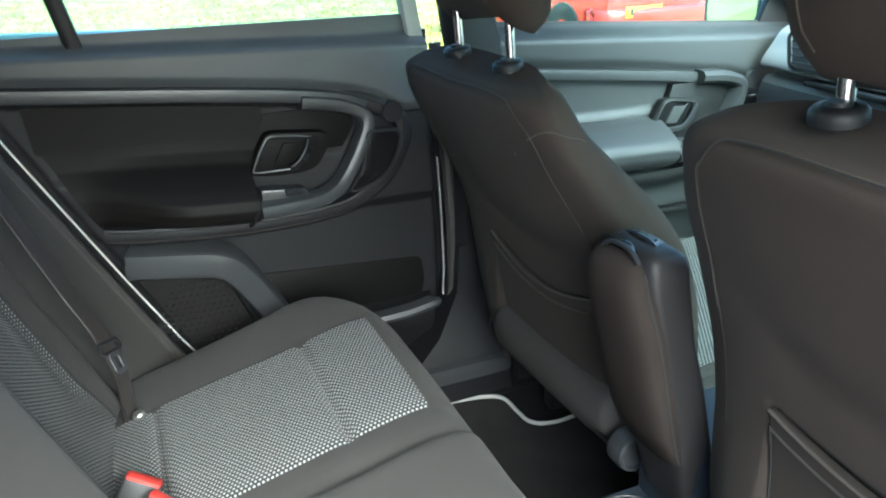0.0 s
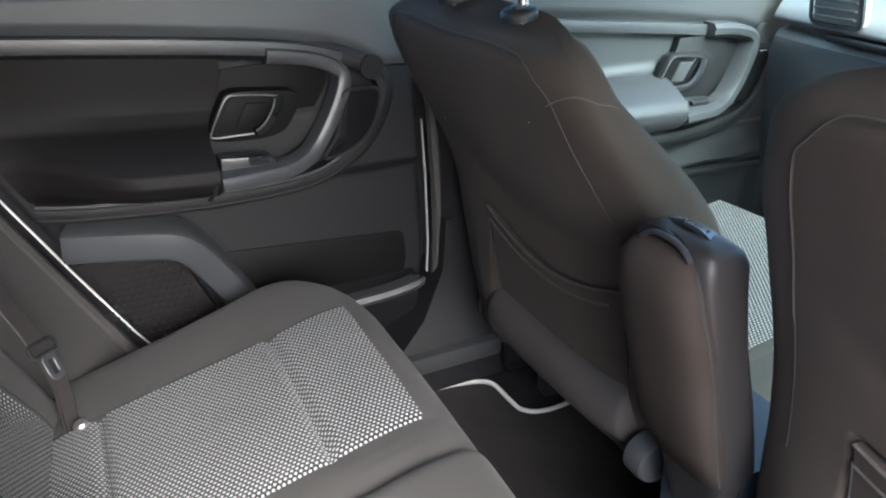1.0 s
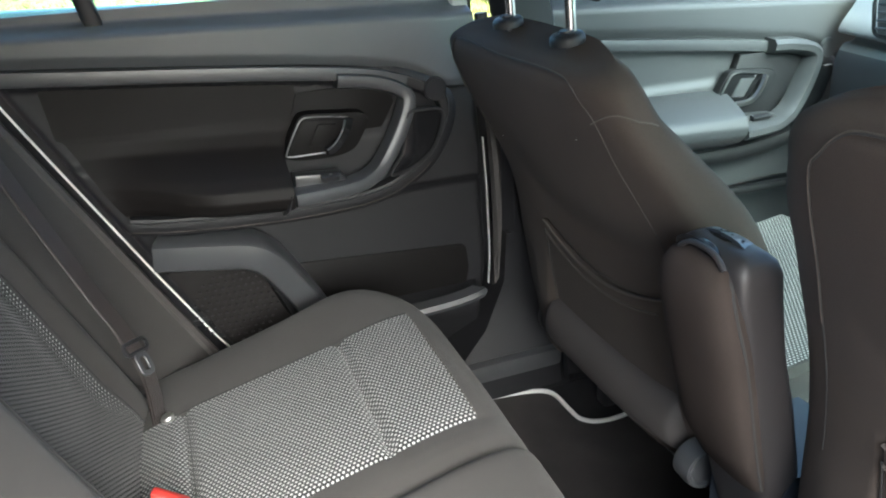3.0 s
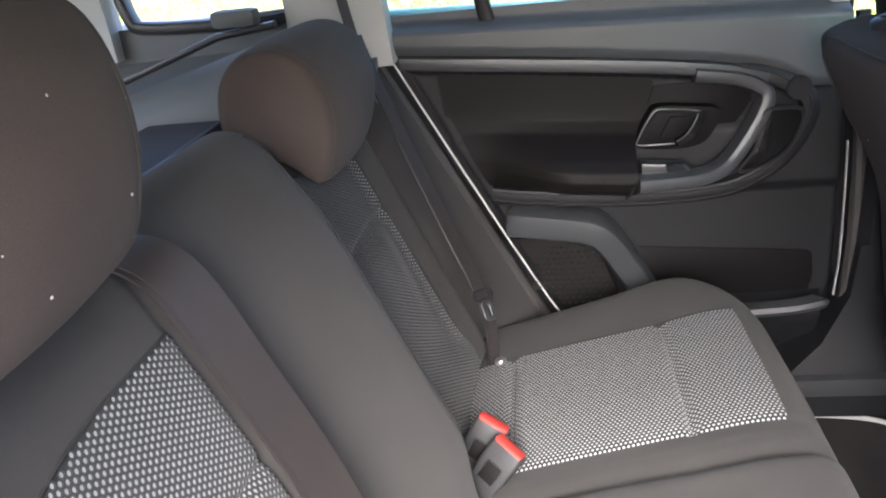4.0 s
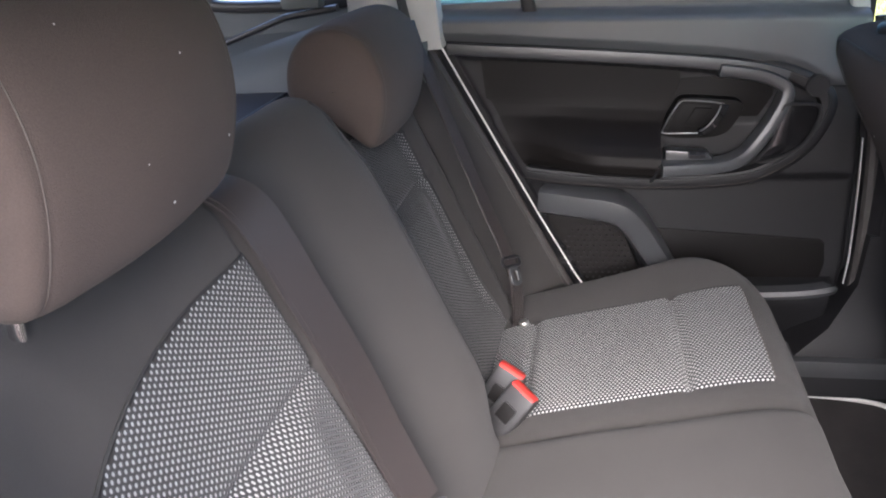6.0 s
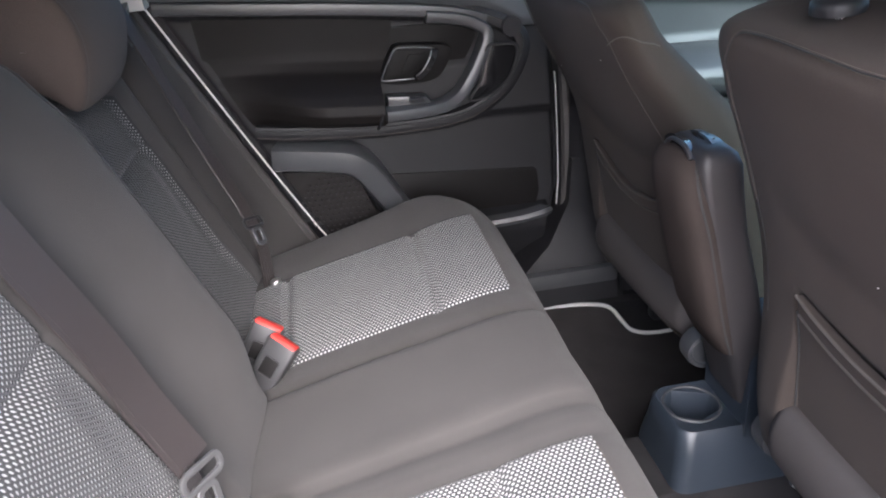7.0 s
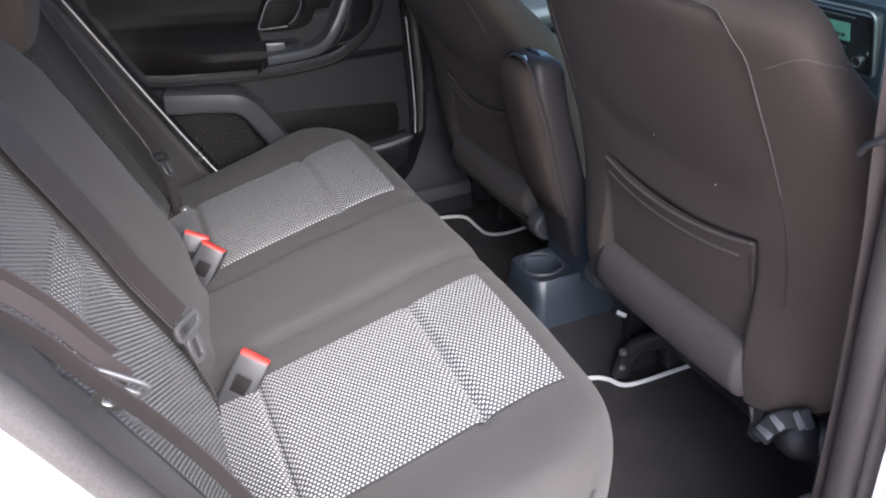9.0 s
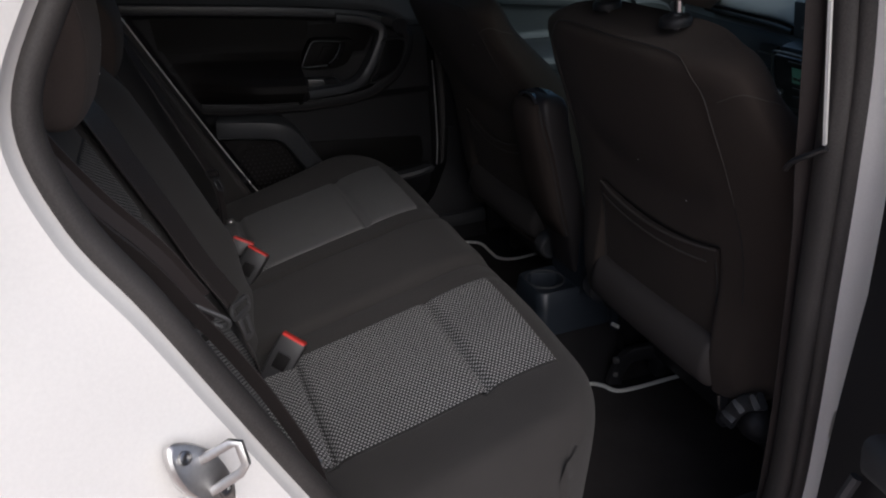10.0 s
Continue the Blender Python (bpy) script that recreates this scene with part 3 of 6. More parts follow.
single("windscreen", slab(lambda u, v: (1.42 - 0.70 * v + 0.05 * (1 - (2 * u - 1) ** 2) * (1 - v), (-0.62 + 1.24 * u) * (1 - 0.10 * v), 1.07 + 0.395 * v), 12, 8, (0.003, 0, 0.004)), GLASS, "tinted windscreen over the dashboard", "windscreen", kind="structure")


# ---- doors on the far side ----
def sill_line(x):
    return 1.143 - 0.030 * x


def strip_line(x):
    return interp([(-0.75, 1.125), (-0.45, 1.101), (-0.15, 1.074), (0.02, 1.054), (0.116, 1.033), (0.175, 1.0)], x)


def rear_door():
    d = thing("door_rear_left", "closed black plastic rear door trim with armrest and pocket", "car door", (-0.15, 0.70, 0.48), kind="structure")
    edge_rear = [(1.20, -0.578), (1.145, -0.551), (0.90, -0.424), (0.628, -0.278), (0.55, -0.225), (0.47, -0.12)]

    def back_x(z):
        return interp(sorted(edge_rear), z)

    def front_x(z):
        return interp([(0.47, 0.13), (0.49, 0.185), (0.53, 0.225), (0.60, 0.247), (0.70, 0.250), (0.88, 0.243), (1.16, 0.222)], z)

    def depth(x, z):
        """How far the card lies outboard of the line y = 0.70 (minus: inboard)."""
        s = sill_line(x)
        y = 0.0
        y += 0.045 * step(s - 0.022, s + 0.004, z) ** 2          # shoulder rolls over to the glass
        y -= 0.012 * step(strip_line(x) - 0.004, strip_line(x) + 0.02, z)
        ins = step(0.93, 0.955, z) * (1 - step(strip_line(x) - 0.034, strip_line(x) - 0.026, z)) * (1 - step(0.165, 0.185, x))
        y += 0.010 * ins
        low = 1 - step(0.815, 0.835, z)
        y += 0.012 * low
        lip = step(-0.05, 0.0, x) * (1 - step(0.218, 0.228, x)) * (1 - step(0.600, 0.608, z)) * step(0.47, 0.585, z)
        y -= 0.040 * lip
        return y

    def card(u, v):
        z = 0.47 + 0.70 * v
        z = min(z, 1.17)
        a, b = back_x(z), front_x(z)
        x = a + (b - a) * u
        edge = 1 - min(1.0, min(x - a, b - x) / 0.012)
        return (x, 0.70 + depth(x, z) + 0.012 * edge * edge, z)
    part("door_card", sheet(card, 150, 150), PLASTIC, d, "grained black plastic door card", 50)

    # Separate moulding; its much paler grey also holds light from the window.
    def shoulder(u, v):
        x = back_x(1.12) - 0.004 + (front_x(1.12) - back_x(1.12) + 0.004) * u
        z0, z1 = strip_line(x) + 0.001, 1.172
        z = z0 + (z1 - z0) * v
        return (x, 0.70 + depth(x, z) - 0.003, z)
    part("shoulder", slab(shoulder, 60, 40, (0, 0.012, 0)), SHOULDER_LIT, d, "satin grey shoulder, window light in its colour", 60)
    # Skin would be white paint; its black puts the gap's shade in.
    part("inner_skin", plate([(-0.60, 0.46), (0.25, 0.46), (0.25, 1.14), (-0.60, 1.15)], "y", 0.755, 0.06), PLASTIC_BLACK, d, "dark inside of the door skin")
    # pale edge of the door seen past the seal
    part("door_edge", sweep([(back_x(z) - 0.002, 0.678, z) for z in (0.50, 0.56, 0.63, 0.75, 0.90, 1.02, 1.145, 1.20)], rounded(0.0032, 0.006, 0.001, 2), (0, 1, 0)), WHITE_PAINT, d, "white painted door edge")
    part("door_edge", sweep([(front_x(z) + 0.003, 0.703, z) for z in (0.60, 0.66, 0.72, 0.80, 0.88, 0.90)], rounded(0.0019, 0.007, 0.0008, 2), (0, 1, 0)), TRIM_PALE, d, "pale painted door edge")
    # shoulder strip that runs forward and curls round into the ring
    strip = smooth_path([(-0.52, 0.689, 1.0945), (-0.45, 0.688, 1.088), (-0.15, 0.687, 1.062), (0.02, 0.686, 1.042), (0.10, 0.686, 1.022)], 8)
    part("strip", sweep(strip, [(-0.012, -0.006), (-0.010, 0.002), (0.0, 0.004), (0.010, 0.002), (0.012, -0.006)], (0, -1, 0)), RING_GREY, d, "satin grey shoulder strip")
    # the ring: a broad loop round grip and handle
    ring = smooth_path([(0.02, 0.705, 1.045), (0.09, 0.692, 1.029), (0.155, 0.687, 0.998), (0.172, 0.686, 0.960), (0.143, 0.684, 0.897), (0.095, 0.680, 0.858), (0.023, 0.676, 0.833), (-0.131, 0.672, 0.828), (-0.30, 0.676, 0.838), (-0.375, 0.682, 0.847)], 8)
    part("ring", sweep(ring, [(-0.018, -0.014), (-0.016, 0.000), (-0.010, 0.004), (0.006, 0.0045), (0.012, 0.002), (0.015, -0.014)], (0, -1, 0)), PLASTIC, d, "black plastic outer ring")
    part("ring_groove", sweep([q + Vector((0, -0.0040, 0.006)) for q in ring], circle(0.0018, 6), (0, -1, 0)), PLASTIC_BLACK, d)
    part("trim_line", tube([q + Vector((0, -0.0045, -0.0095)) for q in ring[34:]], 0.0008, 5), SEAM, d, "thin pale line along the ring")
    # pale C-shaped bezel
    bez = smooth_path([(-0.020, 0.676, 1.036), (0.045, 0.675, 1.026), (0.085, 0.673, 1.010), (0.097, 0.670, 0.990), (0.078, 0.664, 0.945), (0.048, 0.656, 0.900), (0.022, 0.647, 0.878), (-0.02, 0.636, 0.868), (-0.118, 0.620, 0.868)], 8)
    part("bezel", sweep(bez, [(-0.0135, -0.030), (-0.013, -0.001), (-0.011, 0.003), (-0.007, 0.0042), (0.003, 0.0036), (0.008, 0.0015), (0.0105, -0.004), (0.012, -0.030)], (0, -1, 0)), RING_GREY, d, "dark satin grip bezel")
    # flat dark plate behind the handle; the recess's shade is in its colour
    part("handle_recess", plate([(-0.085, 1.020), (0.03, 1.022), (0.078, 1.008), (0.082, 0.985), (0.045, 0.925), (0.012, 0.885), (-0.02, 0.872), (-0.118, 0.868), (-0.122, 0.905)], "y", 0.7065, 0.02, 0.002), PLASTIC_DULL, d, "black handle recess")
    # grip pocket in front of the bezel: a flat plate, black for the hollow's shade
    grip = [(0.093, 0.972), (0.120, 0.976), (0.150, 0.973), (0.156, 0.957), (0.147, 0.925), (0.130, 0.898), (0.098, 0.877), (0.062, 0.868), (0.058, 0.876), (0.078, 0.905), (0.086, 0.94)]
    part("grip_pocket", plate(grip, "y", 0.668, 0.03, 0.004), GLOSS_BLACK, d, "black plate for the shaded grip pocket")
    part("grip_edge", sweep(smooth_path([(a, 0.666, b) for a, b in grip], 3, True), circle(0.0035, 6), (0, -1, 0), True), PLASTIC, d)
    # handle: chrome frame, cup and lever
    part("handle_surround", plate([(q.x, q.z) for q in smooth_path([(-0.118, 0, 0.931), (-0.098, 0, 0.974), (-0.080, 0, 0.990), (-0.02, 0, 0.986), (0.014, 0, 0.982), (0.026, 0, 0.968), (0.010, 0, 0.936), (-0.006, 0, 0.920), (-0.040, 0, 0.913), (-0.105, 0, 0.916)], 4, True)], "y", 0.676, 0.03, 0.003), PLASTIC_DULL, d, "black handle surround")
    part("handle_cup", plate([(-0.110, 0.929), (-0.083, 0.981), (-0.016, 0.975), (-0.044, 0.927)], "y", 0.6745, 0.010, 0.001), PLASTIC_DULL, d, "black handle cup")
    part("handle_frame", sweep(smooth_path([(-0.044, 0.672, 0.924), (-0.08, 0.672, 0.924), (-0.113, 0.672, 0.925), (-0.116, 0.672, 0.933), (-0.098, 0.672, 0.968), (-0.086, 0.672, 0.984), (-0.070, 0.672, 0.986), (-0.03, 0.672, 0.982), (-0.010, 0.671, 0.978)], 5), circle(0.0014, 8), (0, -1, 0)), SATIN, d, "thin satin handle edge")
    part("handle_pad", plate([(-0.078, 0.938), (-0.060, 0.972), (-0.030, 0.970), (-0.050, 0.936)], "y", 0.671, 0.006, 0.002), PLASTIC_DULL, d, "dark inner face of the handle")
    part("handle_lever", sweep(smooth_path([(-0.008, 0.670, 0.977), (-0.014, 0.665, 0.962), (-0.028, 0.663, 0.942), (-0.042, 0.666, 0.929), (-0.052, 0.670, 0.926)], 5), [(-0.0075, -0.003), (-0.006, 0.003), (0.006, 0.003), (0.0075, -0.003)], (0, -1, 0)), GLOSS_BLACK, d, "dark glossy pull lever")
    part("lever_edge", sweep(smooth_path([(-0.016, 0.667, 0.976), (-0.022, 0.662, 0.962), (-0.036, 0.660, 0.942), (-0.050, 0.664, 0.930)], 5), circle(0.0014, 6), (0, -1, 0)), SATIN, d, "bright edge of the lever")
    # armrest with a soft top
    def arm(u, v):
        prof = [(0.708, 1.0), (0.708, 0.985), (0.706, 0.962), (0.692, 0.940), (0.656, 0.923), (0.626, 0.909), (0.607, 0.894), (0.604, 0.876), (0.614, 0.858), (0.640, 0.845), (0.685, 0.838), (0.706, 0.834)]
        k = min(int(v * (len(prof) - 1)), len(prof) - 2)
        f = v * (len(prof) - 1) - k
        y = prof[k][0] * (1 - f) + prof[k + 1][0] * f
        z = prof[k][1] * (1 - f) + prof[k + 1][1] * f
        x1 = -0.122 + 0.036 * step(0.93, 0.95, z)
        x0 = back_x(z) + 0.016
        x = x0 + (x1 - x0) * u
        if v < 0.09:
            z = max(z, z + (strip_line(x) - 0.033 - z) * (1 - v / 0.09))
        bulge = 0.25 + 0.75 * step(0.0, 0.62, u)
        return (x, 0.708 + (y - 0.708) * bulge, z - 0.0675 * (x + 0.125) * (1 - step(0.96, 1.0, z)))
    part("armrest", sheet(arm, 40, 60), PLASTIC_SOFT, d, "dark padded insert swelling into the armrest", 60)
    part("armrest_end", sweep([(-0.124, 0.650, 0.902), (-0.122, 0.622, 0.893), (-0.126, 0.606, 0.880), (-0.134, 0.612, 0.855), (-0.137, 0.64, 0.84)], circle(0.003, 6), (1, 0, 0)), PLASTIC_BLACK, d)
    # window switch
    part("switch_panel", plate([(-0.112, 0.898), (-0.035, 0.892), (-0.018, 0.872), (-0.020, 0.866), (-0.112, 0.872)], "y", 0.650, 0.03, 0.004), BEZEL, d, "dark switch panel")
    sw = part("window_switch", rbox((0.030, 0.014, 0.010), 0.003, pose(-0.055, 0.646, 0.890, 20, 0, 0)), PLASTIC_BLACK, d, "black rocker switch")
    part("switch_tick", rbox((0.005, 0.002, 0.0015), 0.0, pose(-0.055, 0.6405, 0.896)), TONGUE, sw)
    # tweeter
    tw = part("tweeter", lathe([(0.0, 0.0015), (0.0185, 0.0015), (0.0188, 0.0), (0.020, 0.0), (0.0205, -0.006)], pose(0.150, 0.680, 1.004, 90, 0, 0), 28), PLASTIC_BLACK, d, "round black tweeter grille")
    # speaker shelf and grille
    ledge = smooth_path([(-0.348, 0.662, 0.796), (-0.32, 0.655, 0.794), (-0.27, 0.648, 0.789), (-0.205, 0.640, 0.780), (-0.172, 0.642, 0.757), (-0.140, 0.655, 0.707), (-0.105, 0.672, 0.645), (-0.085, 0.69, 0.60)], 6)
    part("speaker_ledge", sweep(ledge, [(-0.026, -0.06), (-0.025, 0.004), (-0.020, 0.012), (0.010, 0.016), (0.020, 0.013), (0.026, 0.002), (0.026, -0.06)], (0, -1, 0)), RING_GREY, d, "satin grey speaker surround")
    def grille(u, v):
        z = 0.52 + 0.240 * v
        x0 = back_x(z) + 0.014
        x = x0 + (-0.10 - 0.10 * v - x0) * u
        r = math.hypot((x + 0.235) / 0.09, (z - 0.68) / 0.085)
        return (x, 0.672 - 0.002 * (1 - step(0.9, 1.0, r)), z)
    part("speaker_grille", slab(grille, 40, 36, (0, 0.04, 0)), PLASTIC_SOFT, d, "black speaker grille")
    dot = bmesh.new()
    for i in range(13):
        for j in range(13):
            a, b = (i - 6) * 0.0125 + (j % 2) * 0.006, (j - 6) * 0.0115
            if math.hypot(a, b) < 0.070:
                bmesh.ops.create_cone(dot, cap_ends=True, segments=6, radius1=0.0032, radius2=0.002, depth=0.003, matrix=pose(-0.235 + a, 0.6695, 0.68 + b, 90, 0, 0))
    part("grille_dots", dot, PLASTIC_BLACK, d, "raised grille dots")
    # Flat dark plate on the card; it stands for the pocket's shaded hollow.
    part("pocket_mouth", plate([(-0.118, 0.606), (0.205, 0.606), (0.212, 0.640), (0.208, 0.684), (0.198, 0.692), (-0.112, 0.716), (-0.126, 0.708), (-0.128, 0.66)], "y", 0.7085, 0.02, 0.003), PLASTIC_DULL, d, "flat plate, dark for the shade in the map pocket")
    # pocket rim
    part("pocket_rim", sweep(smooth_path([(-0.06, 0.668, 0.588), (0.05, 0.655, 0.594), (0.15, 0.648, 0.602), (0.205, 0.648, 0.611), (0.216, 0.655, 0.613)], 6), [(-0.010, -0.02), (-0.008, 0.006), (0.0, 0.011), (0.009, 0.006), (0.012, -0.02)], (0, -1, 0)), PLASTIC_GREY, d, "grey pocket rim")
    part("sill_edge", sweep([(-0.57, 0.772, sill_line(-0.57) + 0.008), (-0.2, 0.774, sill_line(-0.2) + 0.007), (0.21, 0.774, sill_line(0.21) + 0.006)], rounded(0.024, 0.024, 0.006, 3), (0, 0, 1)), WHITE_PAINT, d, "white painted outer edge under the glass")
    # window: glass, frame, dividing post
    part("window_post", sweep([(-0.362, 0.735, 1.14), (-0.375, 0.725, 1.20), (-0.42, 0.69, 1.42)], rounded(0.026, 0.03, 0.005, 2), (0, 1, 0)), PLASTIC_BLACK, d, "black window dividing post")
    # Greyed instead of rubber black, so the seal carries the sill's light.
    part("window_seal", tube([(-0.58, 0.742, sill_line(-0.58) + 0.010), (-0.2, 0.742, sill_line(-0.2) + 0.009), (0.215, 0.742, sill_line(0.215) + 0.008)], 0.0045, 8), PLASTIC_GREY, d, "window seal, sill light put in as grey")
    fr2 = smooth_path([(0.215, 0.732, 1.13), (0.19, 0.722, 1.25), (0.15, 0.70, 1.40), (0.05, 0.69, 1.43), (-0.40, 0.69, 1.43), (-0.55, 0.70, 1.38), (-0.59, 0.72, 1.25), (-0.575, 0.735, 1.15)], 6)
    part("window_frame", sweep(fr2, rounded(0.03, 0.035, 0.006, 2), (0, 1, 0)), TRIM_PALE, d, "pale grey window frame")
    part("glass", plate([(-0.58, 1.14), (0.21, 1.12), (0.16, 1.40), (-0.54, 1.40)], "y", 0.748, 0.003), GLASS, d, "clear side glass")


rear_door()


def front_door():
    d = thing("door_front_left", "closed grey-black front door trim with chrome handle", "car door", (0.75, 0.70, 0.5), kind="structure")

    def top(x):
        return 1.128 - 0.055 * (x - 0.4)

    def strip_z(x):
        return interp([(0.35, 1.062), (0.50, 1.048), (0.68, 1.034), (0.87, 1.012), (0.96, 1.0), (1.02, 0.975), (1.06, 0.93)], x)

    def card(u, v):
        x = 0.365 + 0.90 * u
        z = 0.44 + (top(x) - 0.44 + 0.012) * v
        y = 0.70 + 0.045 * step(top(x) - 0.025, top(x) + 0.01, z) ** 2 - 0.012 * step(strip_z(x), strip_z(x) + 0.02, z)
        y += 0.008 * step(0.93, 0.95, z) * (1 - step(strip_z(x) - 0.03, strip_z(x) - 0.02, z))
        y += 0.015 * (1 - step(0.78, 0.80, z))
        y += 0.03 * (1 - step(0.695, 0.705, z)) * (1 - step(1.10, 1.12, x))
        return (x, y, z)
    # Same plastic as the rear door, greyed to hold light from the windscreen.
    part("door_card", sheet(card, 90, 110), PLASTIC_GREY, d, "grained plastic door card, windscreen light in its grey", 50)
    part("inner_skin", plate([(0.33, 0.42), (1.30, 0.42), (1.30, 1.05), (0.33, 1.10)], "y", 0.760, 0.05), PLASTIC_BLACK, d, "dark inside of the door skin")
    st = smooth_path([(0.37, 0.690, 1.052), (0.60, 0.689, 1.030), (0.80, 0.688, 1.010), (0.93, 0.688, 0.993)], 6)
    part("strip", sweep(st, [(-0.012, -0.006), (-0.010, 0.002), (0.0, 0.004), (0.010, 0.002), (0.012, -0.006)], (0, -1, 0)), PLASTIC_GREY, d, "satin grey shoulder strip")
    ring = smooth_path([(0.90, 0.690, 0.998), (0.97, 0.688, 0.985), (1.03, 0.687, 0.950), (1.042, 0.686, 0.905), (1.022, 0.684, 0.855), (0.97, 0.680, 0.818), (0.86, 0.676, 0.798), (0.70, 0.674, 0.795), (0.42, 0.682, 0.81)], 8)
    part("ring", sweep(ring, [(-0.020, -0.014), (-0.018, 0.002), (-0.010, 0.008), (0.004, 0.009), (0.012, 0.005), (0.016, -0.014)], (0, -1, 0)), PLASTIC, d, "black plastic outer ring")
    bez = smooth_path([(0.862, 0.668, 1.004), (0.92, 0.667, 1.000), (0.965, 0.666, 0.988), (0.975, 0.664, 0.966), (0.955, 0.660, 0.915), (0.925, 0.654, 0.872), (0.895, 0.646, 0.856), (0.86, 0.636, 0.850), (0.778, 0.622, 0.850)], 8)
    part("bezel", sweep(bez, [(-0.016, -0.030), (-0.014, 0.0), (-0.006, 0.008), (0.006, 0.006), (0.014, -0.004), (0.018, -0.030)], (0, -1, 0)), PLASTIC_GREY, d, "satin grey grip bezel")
    part("handle_recess", plate([(0.80, 0.992), (0.90, 0.992), (0.952, 0.984), (0.958, 0.965), (0.925, 0.900), (0.895, 0.865), (0.86, 0.855), (0.775, 0.852), (0.765, 0.885)], "y", 0.688, 0.02, 0.003), PLASTIC, d, "black handle recess")
    # Flat black plate for the hollow's shade, as on the rear door.
    part("grip_pocket", plate([(0.985, 0.955), (1.022, 0.955), (1.028, 0.935), (1.010, 0.885), (0.985, 0.855), (0.955, 0.848), (0.972, 0.895)], "y", 0.668, 0.03, 0.004), GLOSS_BLACK, d, "black plate for the shaded grip pocket")
    part("handle_surround", plate([(q.x, q.z) for q in smooth_path([(0.738, 0, 0.905), (0.760, 0, 0.948), (0.778, 0, 0.965), (0.84, 0, 0.962), (0.878, 0, 0.955), (0.886, 0, 0.940), (0.868, 0, 0.908), (0.850, 0, 0.893), (0.815, 0, 0.886), (0.75, 0, 0.890)], 4, True)], "y", 0.678, 0.02, 0.003), PLASTIC, d, "dark handle surround")
    part("handle_cup", plate([(0.746, 0.902), (0.776, 0.957), (0.848, 0.951), (0.818, 0.900)], "y", 0.6765, 0.010, 0.001), GLOSS_BLACK, d, "glossy black handle cup")
    part("handle_pad", plate([(0.776, 0.912), (0.796, 0.948), (0.828, 0.946), (0.806, 0.910)], "y", 0.673, 0.006, 0.002), PLASTIC_GREY, d, "grey inner face of the handle")
    part("handle_frame", sweep(smooth_path([(0.742, 0.673, 0.904), (0.760, 0.673, 0.942), (0.776, 0.673, 0.960), (0.81, 0.673, 0.959), (0.850, 0.672, 0.953)], 5), circle(0.0022, 8), (0, -1, 0)), PLASTIC_BLACK, d, "dark handle edge")
    part("handle_lever", sweep(smooth_path([(0.852, 0.668, 0.950), (0.842, 0.664, 0.93), (0.826, 0.664, 0.908), (0.806, 0.668, 0.898), (0.745, 0.668, 0.899)], 5), [(-0.006, -0.003), (-0.004, 0.003), (0.004, 0.003), (0.006, -0.003)], (0, -1, 0)), SATIN, d, "satin pull lever")

    def arm(u, v):
        prof = [(0.700, 0.925), (0.672, 0.920), (0.640, 0.905), (0.612, 0.888), (0.602, 0.870), (0.606, 0.852), (0.625, 0.832), (0.672, 0.812)]
        k = min(int(v * (len(prof) - 1)), len(prof) - 2)
        f = v * (len(prof) - 1) - k
        return (0.40 + 0.365 * u, prof[k][0] * (1 - f) + prof[k + 1][0] * f, prof[k][1] * (1 - f) + prof[k + 1][1] * f + 0.012 * (1 - u))
    # Armrest greyed like the card, for the same windscreen light.
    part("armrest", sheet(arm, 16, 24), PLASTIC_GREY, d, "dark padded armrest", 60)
    part("switch_panel", plate([(0.782, 0.878), (0.87, 0.873), (0.892, 0.858), (0.885, 0.85), (0.782, 0.853)], "y", 0.650, 0.03, 0.004), PLASTIC_GREY, d, "grey switch panel")
    part("window_switch", rbox((0.045, 0.014, 0.010), 0.003, pose(0.83, 0.646, 0.872, 20, 0, 0)), PLASTIC_BLACK, d, "black rocker switch")
    part("tweeter", lathe([(0.0, 0.0015), (0.0195, 0.0015), (0.0198, 0.0), (0.021, 0.0), (0.0215, -0.006)], pose(1.018, 0.680, 0.985, 90, 0, 0), 28), PLASTIC_GREY, d, "round grey tweeter grille")
    part("window_seal", tube([(0.36, 0.745, top(0.36) + 0.008), (0.8, 0.745, top(0.8) + 0.008), (1.25, 0.745, top(1.25) + 0.008)], 0.008, 8), RUBBER, d, "black window seal")
    part("pocket_edge", sweep([(0.42, 0.700, 0.705), (0.80, 0.694, 0.700), (1.10, 0.694, 0.692)], rounded(0.016, 0.02, 0.004, 2), (0, -1, 0)), PLASTIC, d, "pocket lip")
    fr2 = smooth_path([(0.36, 0.735, 1.13), (0.335, 0.722, 1.25), (0.29, 0.70, 1.41), (0.50, 0.68, 1.43), (0.78, 0.69, 1.40), (1.05, 0.72, 1.23), (1.25, 0.735, 1.08)], 6)
    part("window_frame", sweep(fr2, rounded(0.03, 0.035, 0.006, 2), (0, 1, 0)), PLASTIC_BLACK, d, "black window frame")
    part("mirror_sail", plate([(1.06, 1.085), (1.26, 1.075), (1.10, 1.17)], "y", 0.735, 0.02, 0.004), PLASTIC_BLACK, d, "black mirror corner trim")
    part("glass", plate([(0.36, 1.12), (1.23, 1.07), (0.80, 1.39), (0.33, 1.39)], "y", 0.748, 0.003), GLASS, d, "clear side glass")


front_door()


